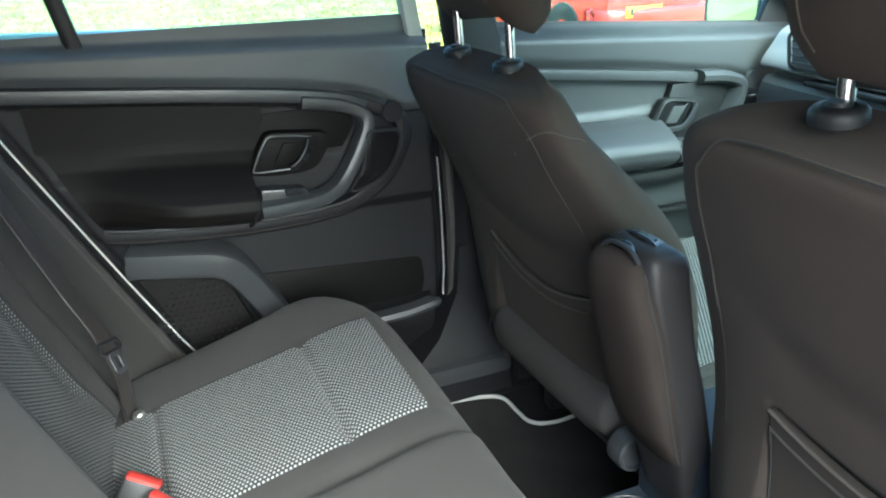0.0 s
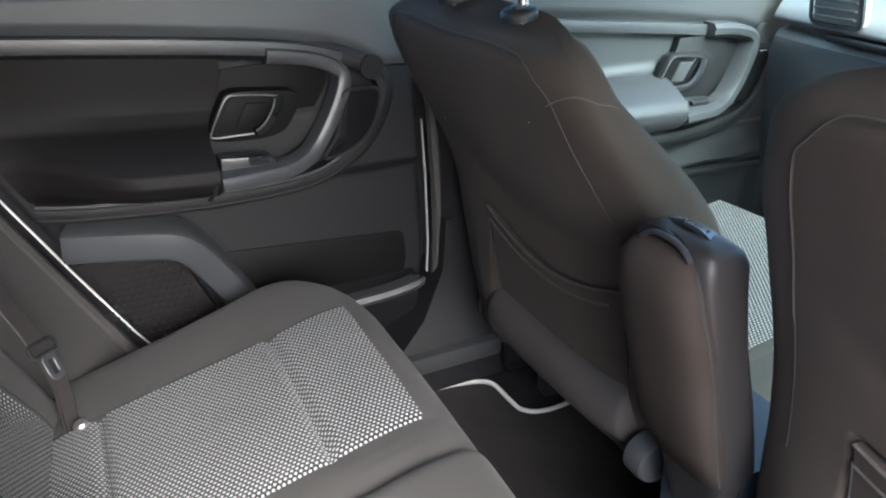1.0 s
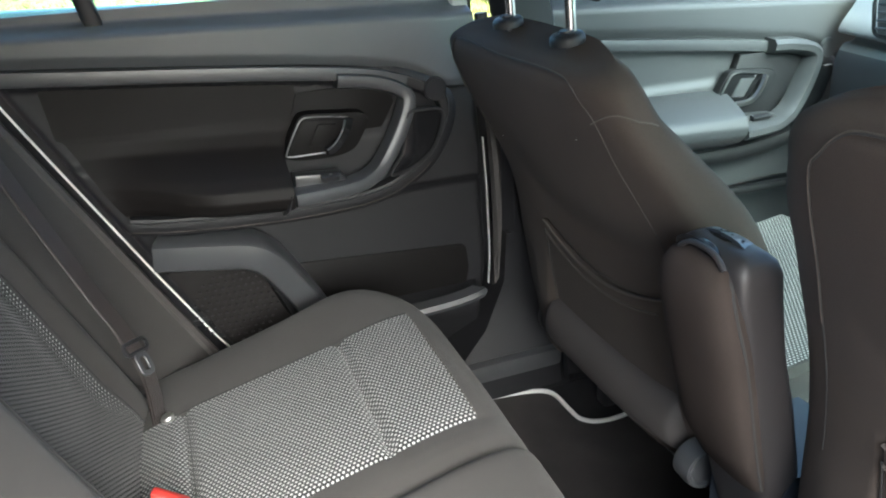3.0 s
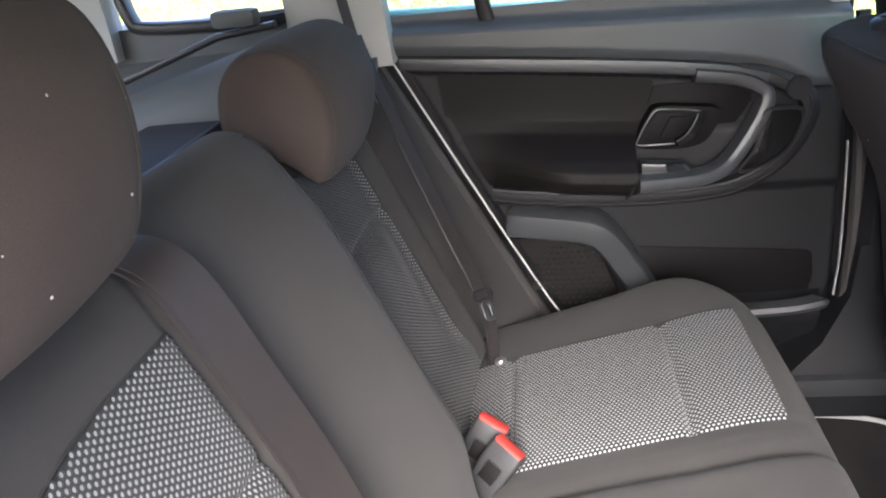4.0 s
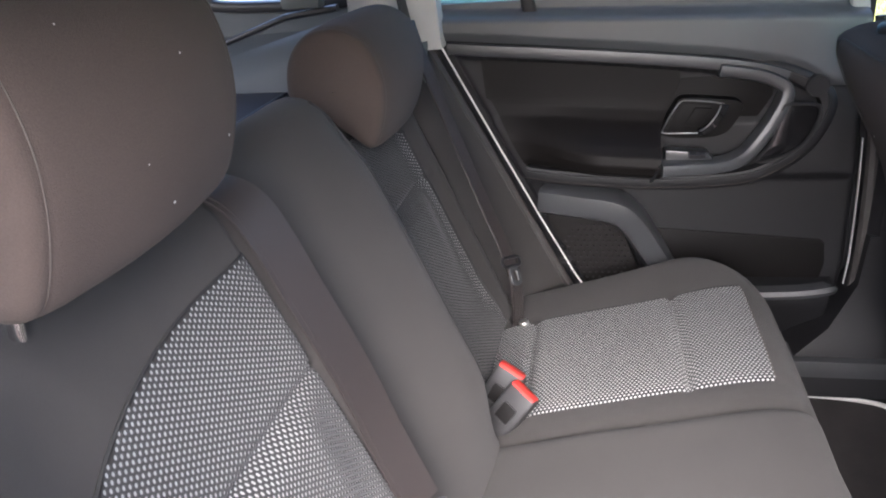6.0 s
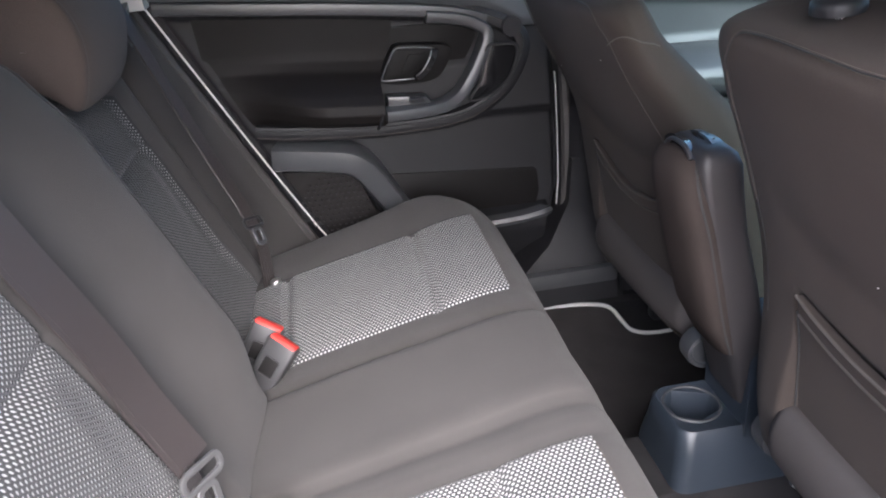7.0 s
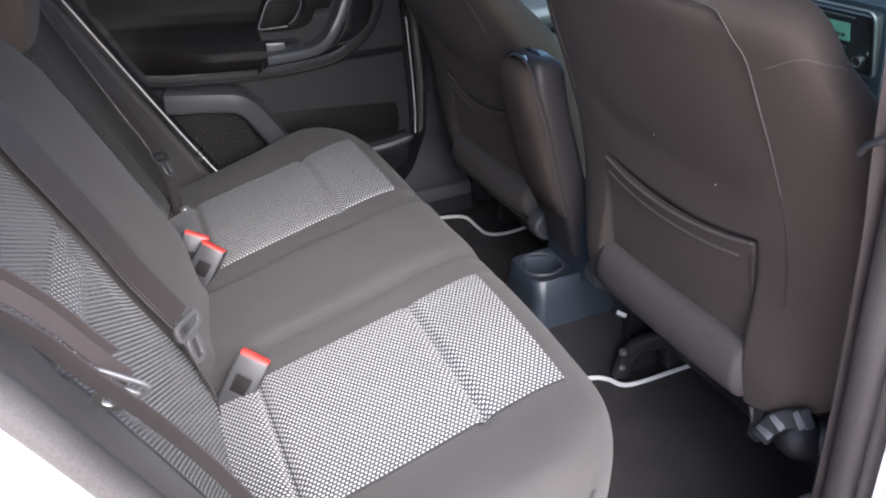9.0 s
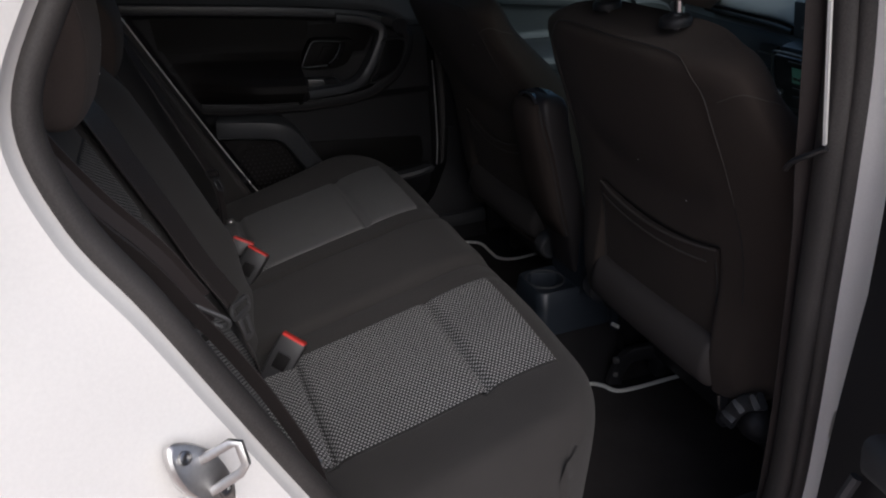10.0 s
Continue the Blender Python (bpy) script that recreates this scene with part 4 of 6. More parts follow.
def wing_mirror():
    w = thing("wing_mirror", "white wing mirror with black-edged glass outside the door", "wing mirror", (1.20, 0.90, 1.05))
    m = pose(1.205, 0.95, 1.115, 0, 0, -8)
    rings = []
    for x, k in ((-0.018, 0.98), (-0.010, 1.0), (0.02, 0.99), (0.06, 0.85), (0.09, 0.55), (0.10, 0.25)):
        rings.append([m @ Vector((x, -a * k, b * k)) for a, b in rounded(0.24, 0.155, 0.05, 5)])
    part("housing", loft(rings), WHITE_PAINT, w, "white painted housing")
    part("mirror_rim", loft([[m @ Vector((x, -a * k, b * k)) for a, b in rounded(0.235, 0.15, 0.05, 5)] for x, k in ((-0.017, 1.0), (-0.024, 0.97), (-0.019, 0.9))]), PLASTIC_BLACK, w, "black rim")
    part("mirror_glass", loft([[m @ Vector((x, -a * k, b * k)) for a, b in rounded(0.235, 0.15, 0.05, 5)] for x, k in ((-0.0205, 0.9), (-0.0215, 0.89))]), MIRROR, w, "mirror glass")
    part("mirror_foot", sweep([(1.20, 0.74, 1.06), (1.21, 0.80, 1.06), (1.22, 0.86, 1.07)], rounded(0.05, 0.04, 0.015, 3), (0, 0, 1)), PLASTIC_BLACK, w, "black mirror foot")


wing_mirror()


# ---- rear bench ----
CUSHION = [Vector((a, 0, b)) for a, b in ((-0.50, 0.575), (-0.44, 0.600), (-0.37, 0.624), (-0.29, 0.645), (-0.20, 0.667), (-0.105, 0.690), (-0.04, 0.706), (0.005, 0.711), (0.030, 0.706), (0.047, 0.690), (0.056, 0.664), (0.056, 0.62), (0.048, 0.54), (0.040, 0.46), (0.038, 0.37))]
CUSHION_LINE = smooth_path(CUSHION, 8)
CUSHION_RUN = [0.0]
for p0, p1 in zip(CUSHION_LINE, CUSHION_LINE[1:]):
    CUSHION_RUN.append(CUSHION_RUN[-1] + (p1 - p0).length)


def cushion_at(y, v):
    """A point of the bench cushion: y across, v from the back over the front edge and down."""
    f = v * (len(CUSHION_LINE) - 1)
    k = min(int(f), len(CUSHION_LINE) - 2)
    q = CUSHION_LINE[k].lerp(CUSHION_LINE[k + 1], f - k)
    a = abs(y)
    x, z = q.x, q.z
    fwd = step(-0.35, 0.05, x)
    x -= fwd * (0.125 * max(0.0, (a - 0.40) / 0.215) ** 2.8)
    x -= 0.010 * ditch(a, 0.0, 0.30) * fwd * 0.6
    if y < 0:
        x -= 0.009 * step(0.15, 0.50, a) * fwd
    top = 1 - step(0.60, 0.70, v)
    z += 0.008 * math.exp(-((a - 0.535) / 0.055) ** 2) * top
    z -= 0.06 * max(0.0, (a - 0.565) / 0.045) ** 2 * top
    pad = step(0.165, 0.185, a) * (1 - step(0.45, 0.468, a))
    z += top * (0.003 * math.sin(math.pi * min(1, max(0, (a - 0.17) / 0.29))) - 0.012 * pad * ditch(q.x, -0.107, 0.016) - 0.012 * pad * ditch(q.x, -0.345, 0.016))
    z -= top * 0.006 * ditch(a, 0.172, 0.014)
    z -= top * 0.012 * ditch(a, 0.112, 0.016) * step(-0.47, -0.35, x)
    z += top * 0.010 * (1 - step(0.08, 0.118, a))
    wob = 0.002 * noise.noise(Vector((x * 9, y * 9, 1.5)))
    return Vector((x, y, z + wob))


def cushion_v(x):
    """The v at which the cushion's line has that x, on its top."""
    best = min(range(int(len(CUSHION_LINE) * 0.58)), key=lambda i: abs(CUSHION_LINE[i].x - x))
    return best / (len(CUSHION_LINE) - 1)


bench = thing("rear_bench", "dark cloth rear bench with dotted panels and split backrest", "car seat", (-0.2, 0, 0.36))


def bench_body(u, v):
    y = -0.612 + 1.224 * u
    q = cushion_at(y, v)
    if 0.186 < abs(y) < 0.446 and v < cushion_v(-0.006):
        q.z -= 0.006                                # the dotted panels lie in here
    return q


bm = sheet(bench_body, 124, 96)
for sgn in (-1, 1):
    e = [ed for ed in bm.edges if ed.is_boundary and all(abs(vv.co.y - sgn * 0.612) < 1e-5 for vv in ed.verts)]
    r = bmesh.ops.extrude_edge_only(bm, edges=e)
    vs = [g for g in r["geom"] if isinstance(g, bmesh.types.BMVert)]
    for vv in vs:
        vv.co.y = sgn * 0.618
        vv.co.z = 0.37 + (vv.co.z - 0.37) * 0.80
part("cushion", bm, CLOTH, bench, "plain dark grey cloth cushion", 60)
for sgn, name in ((1, "left"), (-1, "right")):
    v0, v1 = cushion_v(-0.46), cushion_v(0.006)
    def on_cushion(a, b):
        i = np.interp(b, CUSHION_RUN, range(len(CUSHION_RUN)))
        return cushion_at(sgn * a, i / (len(CUSHION_LINE) - 1))
    run0, run1 = np.interp([v0 * (len(CUSHION_LINE) - 1), v1 * (len(CUSHION_LINE) - 1)], range(len(CUSHION_RUN)), CUSHION_RUN)
    panel_part(pitted(on_cushion, (0, 0, 1), 0.174, 0.458, run0, run1, lambda a, b: True, 12 if sgn < 0 else 6, 0.0018), bench, "black cloth with rows of white dots")
    for a in (0.174, 0.458):
        part("seam", tube([cushion_at(sgn * a, v0 + (v1 - v0) * i / 30) + Vector((0, 0, 0.0005)) for i in range(31)], 0.0011, 5), SEAM_DARK, bench)
    part("seam", tube([cushion_at(sgn * (0.174 + 0.284 * i / 20), v1) + Vector((0.001, 0, 0.0003)) for i in range(21)], 0.0009, 5), SEAM, bench)
    # Groove seams, made dark so they also hold the crease's shade.
    for gx in (-0.107, -0.345):
        part("seam", tube([cushion_at(sgn * (0.183 + 0.266 * i / 20), cushion_v(gx)) + Vector((0, 0, 0.0018)) for i in range(21)], 0.0013, 5), SEAM_DARK, bench)
    part("seam", tube([cushion_at(sgn * 0.112, v0 + (cushion_v(0.03) - v0) * i / 30) - Vector((0, 0, 0.0004)) for i in range(31)], 0.0014, 5), SEAM, bench)
    part("fixing_button", lathe([(0.0, 0.004), (0.008, 0.003), (0.010, 0.0), (0.009, -0.004)], pose(-0.368, sgn * 0.447, 0.636, 0, -12, 0), 16), STEEL, bench, "round metal fixing button")

# backrest: a plane leaning back, s measured up along it
BACK_UP = Vector((-0.395, 0, 0.919))
BACK_OUT = Vector((0.919, 0, 0.395))
BACK_FOOT = Vector((-0.405, 0, 0.625))


def back_at(y, s):
    a = abs(y)
    h = 0.0
    h += 0.016 * step(-0.145, -0.085, y) * (1 - step(0.085, 0.140, y)) * (1 - 0.5 * step(0.40, 0.54, s))
    h += 0.046 * step(-0.07, 0.10, y) * (1 - step(0.130, 0.155, y)) * (0.4 + 0.6 * step(0.0, 0.13, s)) * (1 - 0.35 * step(0.42, 0.54, s))
    h -= 0.012 * step(0.140, 0.165, y) * (1 - step(0.42, 0.50, y)) * step(0.02, 0.10, s)
    out = step(0.14, 0.20, a)
    h += out * (-0.006 * math.sin(math.pi * min(1, max(0, (a - 0.16) / 0.30))))
    h += 0.014 * math.exp(-((a - 0.50) / 0.035) ** 2)
    h -= 0.030 * max(0.0, (a - 0.515) / 0.03) ** 2
    pad = step(0.125, 0.142, a) * (1 - step(0.468, 0.484, a))
    h -= 0.006 * pad * ditch(s, 0.318, 0.014)
    h += 0.012 * step(0.16, 0.23, a) * (1 - step(0.38, 0.45, a)) * pad * step(0.10, 0.27, s) * (1 - step(0.285, 0.318, s))
    h -= 0.006 * ditch(y, -0.144, 0.012) - 0.006 * ditch(y, 0.168, 0.012)
    top = 0.535 - 0.03 * step(0.44, 0.55, a) + 0.024 * step(-0.20, -0.02, y) * (1 - step(0.120, 0.150, y))
    over = max(0.0, s - (top - 0.05))
    if over > 0:
        ang = min(over / 0.05, 1.0) * math.pi / 2
        h -= 0.05 * (1 - math.cos(ang))
        s = top - 0.05 + 0.05 * math.sin(ang)
    h += 0.0015 * noise.noise(Vector((y * 8, s * 8, 3.1)))
    return BACK_FOOT + BACK_UP * s + BACK_OUT * h + Vector((0, y, 0))


def back_half(y0, y1, label, nu):

    def fn(u, v):
        y = y0 + (y1 - y0) * u
        if v <= 0.85:
            s = (0.535 + 0.024 * step(-0.20, -0.02, y) * (1 - step(0.120, 0.150, y))) * v / 0.85
            sunk = 0.005 if (-0.450 < y < -0.158 or 0.190 < y < 0.450) and s < 0.385 else 0.0      # the dotted panels lie in here
            return back_at(y, s) - BACK_OUT * sunk
        w = (v - 0.85) / 0.15
        return back_at(y, 0.56) - BACK_OUT * (0.05 * w) - BACK_UP * (0.30 * max(0, w - 0.3))
    bm = sheet(fn, nu, 150)
    for yy in (y0, y1):
        e = [ed for ed in bm.edges if ed.is_boundary and all(abs(vv.co.y - yy) < 1e-5 for vv in ed.verts)]
        r = bmesh.ops.extrude_edge_only(bm, edges=e)
        for g in r["geom"]:
            if isinstance(g, bmesh.types.BMVert):
                g.co -= BACK_OUT * 0.09
    return part("backrest", bm, CLOTH, bench, label, 60)


back_right = back_half(-0.545, 0.150, "wide dark cloth rear backrest with dotted panel", 200)
back_left = back_half(0.154, 0.545, "narrow dark cloth rear backrest with dotted panel", 120)


def back_panel(b, sgn, high, inn, drop):
    def top(a):
        return high - drop * max(0.0, ((a - inn) / (0.462 - inn) - 0.25) / 0.75) ** 2.2
    panel_part(pitted(lambda a, s: back_at(sgn * a, s), BACK_OUT, inn, 0.462, 0.0, high, lambda a, s: s < top(a) - 0.002, 12 if sgn < 0 else 6, 0.0026, 0.0009 if sgn < 0 else 0.0016), b, "black cloth with rows of white dots")
    for line in ([(inn + (0.462 - inn) * i / 20, top(inn + (0.462 - inn) * i / 20)) for i in range(21)], [(inn, top(inn) * i / 30) for i in range(31)], [(0.462, top(0.462) * i / 30) for i in range(31)]):
        part("seam", tube([back_at(sgn * a, s) + BACK_OUT * 0.001 for a, s in line], 0.0018, 5), SEAM_DARK, b)


back_panel(back_right, -1, 0.455, 0.146, 0.055)
back_panel(back_left, 1, 0.455, 0.178, 0.05)
part("seam", tube([back_at(-0.120, 0.03 + 0.48 * i / 30) + BACK_OUT * 0.0014 for i in range(31)], 0.0018, 5), SEAM_DARK, back_right)
part("seam", tube([back_at(0.112, 0.03 + 0.485 * i / 30) + BACK_OUT * 0.0008 for i in range(31)], 0.0018, 5), SEAM_DARK, back_right)
part("seam", tube([back_at(0.112, 0.03 + 0.50 * i / 30) + BACK_OUT * 0.0014 for i in range(31)], 0.0018, 5), SEAM_DARK, back_right)
part("seam", tube([back_at(0.112, 0.03 + 0.485 * i / 30) + BACK_OUT * 0.0008 for i in range(31)], 0.0018, 5), SEAM_DARK, back_right)
part("release_catch", rbox((0.05, 0.06, 0.03), 0.01, pose(-0.66, -0.52, 1.085)), PLASTIC_BLACK, back_right, "black backrest catch")


def rear_headrest(cy, profile, at, width, posts, flecks, label):
    """profile: the end's outline in x and z about the place at; carried across the width, pulled in at the two end seams."""
    h = thing("rear_headrest", label, "headrest", (at[0], cy, at[1]), group="rear headrests")
    line = smooth_path([(x, 0, z) for x, z in profile], 6, True)
    mid = sum(line, Vector()) / len(line)
    rings = []
    ks = [(-1.012, 0.02), (-1.010, 0.25), (-1.006, 0.55), (-1.0, 0.80), (-0.985, 0.90), (-0.955, 0.955), (-0.915, 0.975), (-0.895, 0.968), (-0.87, 0.985), (-0.75, 1.0), (-0.5, 1.01), (-0.25, 1.02), (0.0, 1.022)]
    ks += [(-q, k) for q, k in reversed(ks[:-1])]
    for q, k in ks:
        rings.append([Vector((at[0] + mid.x + (p.x - mid.x) * k - 0.010 * q * q * (p.x > 0), cy + q * width / 2, at[1] + mid.z + (p.z - mid.z) * k)) for p in line])
    part("pad", loft(rings), HEAD_CLOTH, h, "dark brown cloth pad", 70)
    for i in (7, len(rings) - 8):
        part("seam", tube(rings[i], 0.0007, 5, True), SEAM, h)
    for n, (i, k) in enumerate(flecks):
        i += 2
        r = 0.0006 + 0.0003 * (n % 3)
        part("fleck", lathe([(0.0, r * 0.5), (r, r * 0.2), (r * 1.1, -r * 0.5)], Matrix.Translation(rings[i][k]) @ pose(0, 0, 0, 0, 70, 0), 7), TRIM_PALE, h, "speck of dried dirt")
    for dy in posts:
        part("post", tube([(at[0] - 0.042, cy + dy, 1.085), (at[0] - 0.036, cy + dy, at[1] + 0.05)], 0.0055, 10), CHROME, h, "chrome post")
    return h


LOW = [(0.052, -0.018), (0.072, 0.030), (0.074, 0.080), (0.056, 0.124), (0.018, 0.148), (-0.034, 0.144), (-0.066, 0.112), (-0.074, 0.062), (-0.060, 0.030), (-0.020, 0.024), (0.020, 0.002)]
HIGH = [(0.030, -0.014), (0.054, 0.036), (0.060, 0.095), (0.044, 0.150), (0.006, 0.172), (-0.040, 0.166), (-0.068, 0.130), (-0.072, 0.080), (-0.058, 0.026), (-0.018, -0.008)]
rear_headrest(0.352, LOW, (-0.590, 1.056), 0.290, (-0.06, 0.06), (), "dark cloth headrest pushed down on the backrest")
rear_headrest(-0.322, [(0.95 * x, 0.955 * z) for x, z in HIGH], (-0.584, 1.148), 0.268, (-0.075, 0.080), ((9, 8), (11, 14), (13, 6), (8, 18), (15, 12), (10, 4), (14, 20)), "dark cloth headrest raised on chrome posts, lightly flecked with dirt")


# ---- front seats ----
def front_seat(cy, inner, label):
    """inner: +1 or -1, the way across the car to its middle."""
    f = thing("car_seat", label, "car seat", (0.45, cy, 0.36), group="front seats")
    rear = [(0.53, 0.292), (0.60, 0.284), (0.66, 0.270), (0.75, 0.256), (0.82, 0.246), (0.90, 0.226), (1.0, 0.185), (1.08, 0.145), (1.13, 0.126), (1.157, 0.131), (1.168, 0.160)]
    half = [(0.53, 0.255), (0.60, 0.268), (0.75, 0.277), (0.90, 0.279), (1.0, 0.276), (1.06, 0.268), (1.10, 0.252), (1.14, 0.234), (1.155, 0.212), (1.166, 0.172), (1.174, 0.11)]
    thick = [(0.53, 0.14), (0.75, 0.165), (0.93, 0.155), (1.0, 0.14), (1.10, 0.095), (1.15, 0.075), (1.168, 0.035)]

    foot = 0.565 if cy > 0 else 0.618
    cb = cy - inner * (0.022 if cy > 0 else 0.002)

    def square(z):
        return 3.2 if cy > 0 else 3.2 + 1.0 * (1 - step(0.95, 1.10, z))

    # map pocket: its foot, the middle and rise of its lip, its centre and half width; the roll's lower edge
    plow, plip, psag, pm, phw, roll = (0.676, 0.796, 0.034, -0.036, 0.156, 0.588) if cy > 0 else (0.708, 0.842, 0.021, 0.004, 0.152, 0.622)

    def relief(y, z):
        """How far the rear face is pushed forward (plus) or bulges back (minus) at that place."""
        q = y - cy - pm
        k = abs(q) / phw
        lip = plip + psag * min(k, 1.0) ** 2
        wide = 1 - step(phw - 0.003, phw + 0.007, abs(q))
        h = (0.007 if cy > 0 else 0.013) * wide * step(roll - 0.02, roll, z) * (1 - step(lip - 0.006, lip + 0.012, z))
        h -= 0.009 * (1 - step(plow - 0.03, plow + 0.12, z)) * step(phw - 0.003, phw + 0.012, abs(q)) * (1 - step(phw + 0.05, phw + 0.10, abs(q)))
        h += 0.007 * math.exp(-((z - plip - 0.075 - 0.25 * q * q / phw) / 0.030) ** 2) * (1 - step(0.10, 0.19, abs(q)))
        h -= 0.006 * math.exp(-((z - plip - 0.19) / 0.07) ** 2) * (1 - step(0.08, 0.20, abs(q)))
        return h

    def lean(z):
        return 0.0 if cy > 0 else interp([(0.60, -0.030), (0.69, -0.028), (0.80, -0.016), (0.95, -0.008), (1.10, 0.0)], z)

    def body(u, v):
        z = foot + (1.168 - foot) * v ** 0.9
        a = 2 * math.pi * u
        c, s = math.cos(a), math.sin(a)
        ex = 2 / square(z)
        t, w = interp(thick, z), interp(half, z)
        px, py = math.copysign(abs(c) ** ex, c), math.copysign(abs(s) ** ex, s)
        x = interp(rear, z) + lean(z) + t / 2 + px * t / 2
        if px > 0:
            x += 0.02 * abs(py) ** 3 * (1 - step(0.95, 1.15, z)) * px      # side bolsters in front
        lump = 0.003 * noise.noise(Vector((px * 2 + cy, py * 2, z * 7)))
        if cy < 0 and py * inner < 0:
            w *= interp([(0.53, 0.60), (0.60, 0.72), (0.66, 0.93), (0.70, 1.0)], z)       # cut away over the hinge
        if px < 0:
            x += relief(cb + py * w, z) * step(0.55, 0.95, -px)
        return Vector((x + lump, cb + py * w, z + 0.012 * px * step(1.1, 1.18, z)))

    def on_back(dy, z, proud=0.0):
        """A point on the rear face."""
        w, t = interp(half, z), interp(thick, z)
        q = min(0.999, abs(dy + cy - cb) / w)
        s = q ** (square(z) / 2)
        px = -(max(0.0, 1 - s * s)) ** 0.5
        px = -abs(px) ** (2 / square(z))
        return Vector((interp(rear, z) + lean(z) + t / 2 + px * t / 2 - proud, cy + dy, z))
    bm = sheet(body, 240, 130, True)
    bm.verts.ensure_lookup_table()
    bm.faces.new([bm.verts[130 * 240 + i] for i in range(240)])
    part("backrest", bm, CLOTH_BACK, f, "dark brown-grey cloth backrest", 60)
    # seams: one arc over the shoulders and down both sides, and a cross seam on each flank
    ARC = [(0.0, 1.149), (0.10, 1.151), (0.150, 1.149), (0.170, 1.143), (0.190, 1.124), (0.207, 1.10), (0.217, 1.02), (0.226, 0.93), (0.230, 0.80)]
    arc = smooth_path([(d, 0, z) for d, z in ARC], 5)
    if cy < 0:
        both = [Vector((-q.x * 0.86, 0, q.z)) for q in reversed(arc)] + arc[1:]      # narrower towards the door
    else:
        both = [Vector((-q.x, 0, q.z)) for q in reversed(arc)] + arc[1:]
    part("seam", tube([on_back(q.x + cb - cy, q.z, 0.0010) for q in both if q.z > 0.95], 0.0007, 5), SEAM, f)
    part("seam_fold", tube([on_back(q.x + cb - cy, q.z - 0.0018, 0.0001) for q in both], 0.0009, 5), SEAM_DARK, f)
    for sg in (-1,):
        pts = []
        for i in range(14):
            k = i / 13
            zz = 1.100 + 0.016 * math.sin(math.pi * k) + 0.004 * k
            pts.append(body((0.5 - sg * (0.118 + 0.15 * k)) % 1.0, ((zz - foot) / (1.168 - foot)) ** (1 / 0.9)))
        part("seam", tube(pts, 0.0010, 5), SEAM, f)
    # map pocket: a panel of the same cloth set into the back, with two stitched lips
    def pocket(u, v):
        dy = pm - phw + 2 * phw * u
        top = plip + psag * abs(2 * u - 1) ** 2.0
        z = plow - 0.002 + (top - plow + 0.002) * v
        return on_back(dy, z, (-0.0055 if cy > 0 else -0.0110) + (0.0075 if cy > 0 else 0.0130) * v ** 1.3 + 0.004 * math.sin(math.pi * u) * v)
    part("map_pocket", slab(pocket, 40, 24, (0.012, 0, 0)), CLOTH_BACK, f, "dark cloth map pocket")
    # Lips paler than the cloth: the highlight along them is in the colour.
    for r, dz, cut in ((0.0022, 0.0, 0), (0.0019, -0.022, 3)):
        part("pocket_lip", tube([pocket(i / 40, 1.0 + dz / 0.14) + Vector((-0.0008, 0, 0)) for i in range(cut, 41)], r, 6), SEAM, f, "stitched pocket lip")
    # padded roll along the pocket's foot, between the side borders
    rings = []
    for i in range(41):
        q = -1 + 2 * i / 40
        dy = pm + (phw + 0.016) * q
        c = on_back(dy, (plow + roll) / 2 + 0.003 * q * q, 0.0) + Vector((0.010, 0, 0))
        k = min(1.0, ((1.002 - abs(q)) / 0.06) ** 0.35)
        rings.append([c + Vector((-(0.036 if cy > 0 else 0.029) * k * math.copysign(abs(math.cos(a)) ** 0.8, math.cos(a)), 0, (plow - roll) * 0.52 * (0.7 + 0.3 * k) * math.sin(a))) for a in [2 * math.pi * m / 28 for m in range(28)]])
    part("foot_roll", loft(rings), ROLL, f, "padded grey vinyl roll along the foot", 60)
    for u in (0.0, 1.0):
        part("seam", tube([pocket(u, i / 16) + Vector((-0.002, 0, 0)) for i in range(15)], 0.0012, 5), SEAM_DARK, f)
    for n, (q, z) in enumerate(((-0.05, 1.10), (0.10, 1.02), (0.02, 0.95), (-0.13, 1.07), (0.16, 0.99), (-0.09, 0.92))):
        part("fleck", lathe([(0.0, 0.0006), (0.0005 + 0.0002 * (n % 3), 0.0002), (0.0006, -0.0008)], Matrix.Translation(on_back(q, z, 0.0002)) @ pose(0, 0, 0, 0, -80, 0), 6), TRIM_PALE, f, "speck of lint")
    # hinge cover and adjusting knob
    for sg in (-1, 1):
        part("hinge_cover", lathe([(0.0, 0.016), (0.030, 0.014), (0.038, 0.004), (0.040, -0.012)], pose(0.335, cy + sg * 0.238, 0.575, sg * -90, 0, 0), 22), PLASTIC, f, "black hinge cover")
        part("side_shield", slab(lambda u, v: (0.36 + 0.40 * u, cy + sg * (0.248 + 0.006 * math.sin(3.1 * v)), 0.42 + 0.14 * v - 0.02 * u), 12, 6, (0, -sg * 0.02, 0)), PLASTIC, f, "black side shield")
    kx, kz, ky = 0.292, 0.598, cy + inner * 0.232
    part("recline_knob", lathe([(0.0, 0.018), (0.022, 0.018), (0.025, 0.022), (0.030, 0.020), (0.032, 0.010), (0.031, -0.010)], pose(kx, ky, kz, inner * -90, 0, 0), 26), PLASTIC_GREY, f, "grey round recline knob")
    part("knob_rim", tube([pose(kx, ky, kz, inner * -90, 0, 0) @ Vector((0.0275 * math.cos(i * 0.2618), 0.0275 * math.sin(i * 0.2618), 0.0215)) for i in range(24)], 0.0013, 5, True), PLASTIC_GREY, f, "grey rim of the knob")
    # cushion
    def cush(u, v):
        a = 2 * math.pi * u
        c, s = math.cos(a), math.sin(a)
        ex = 2 / 4.0
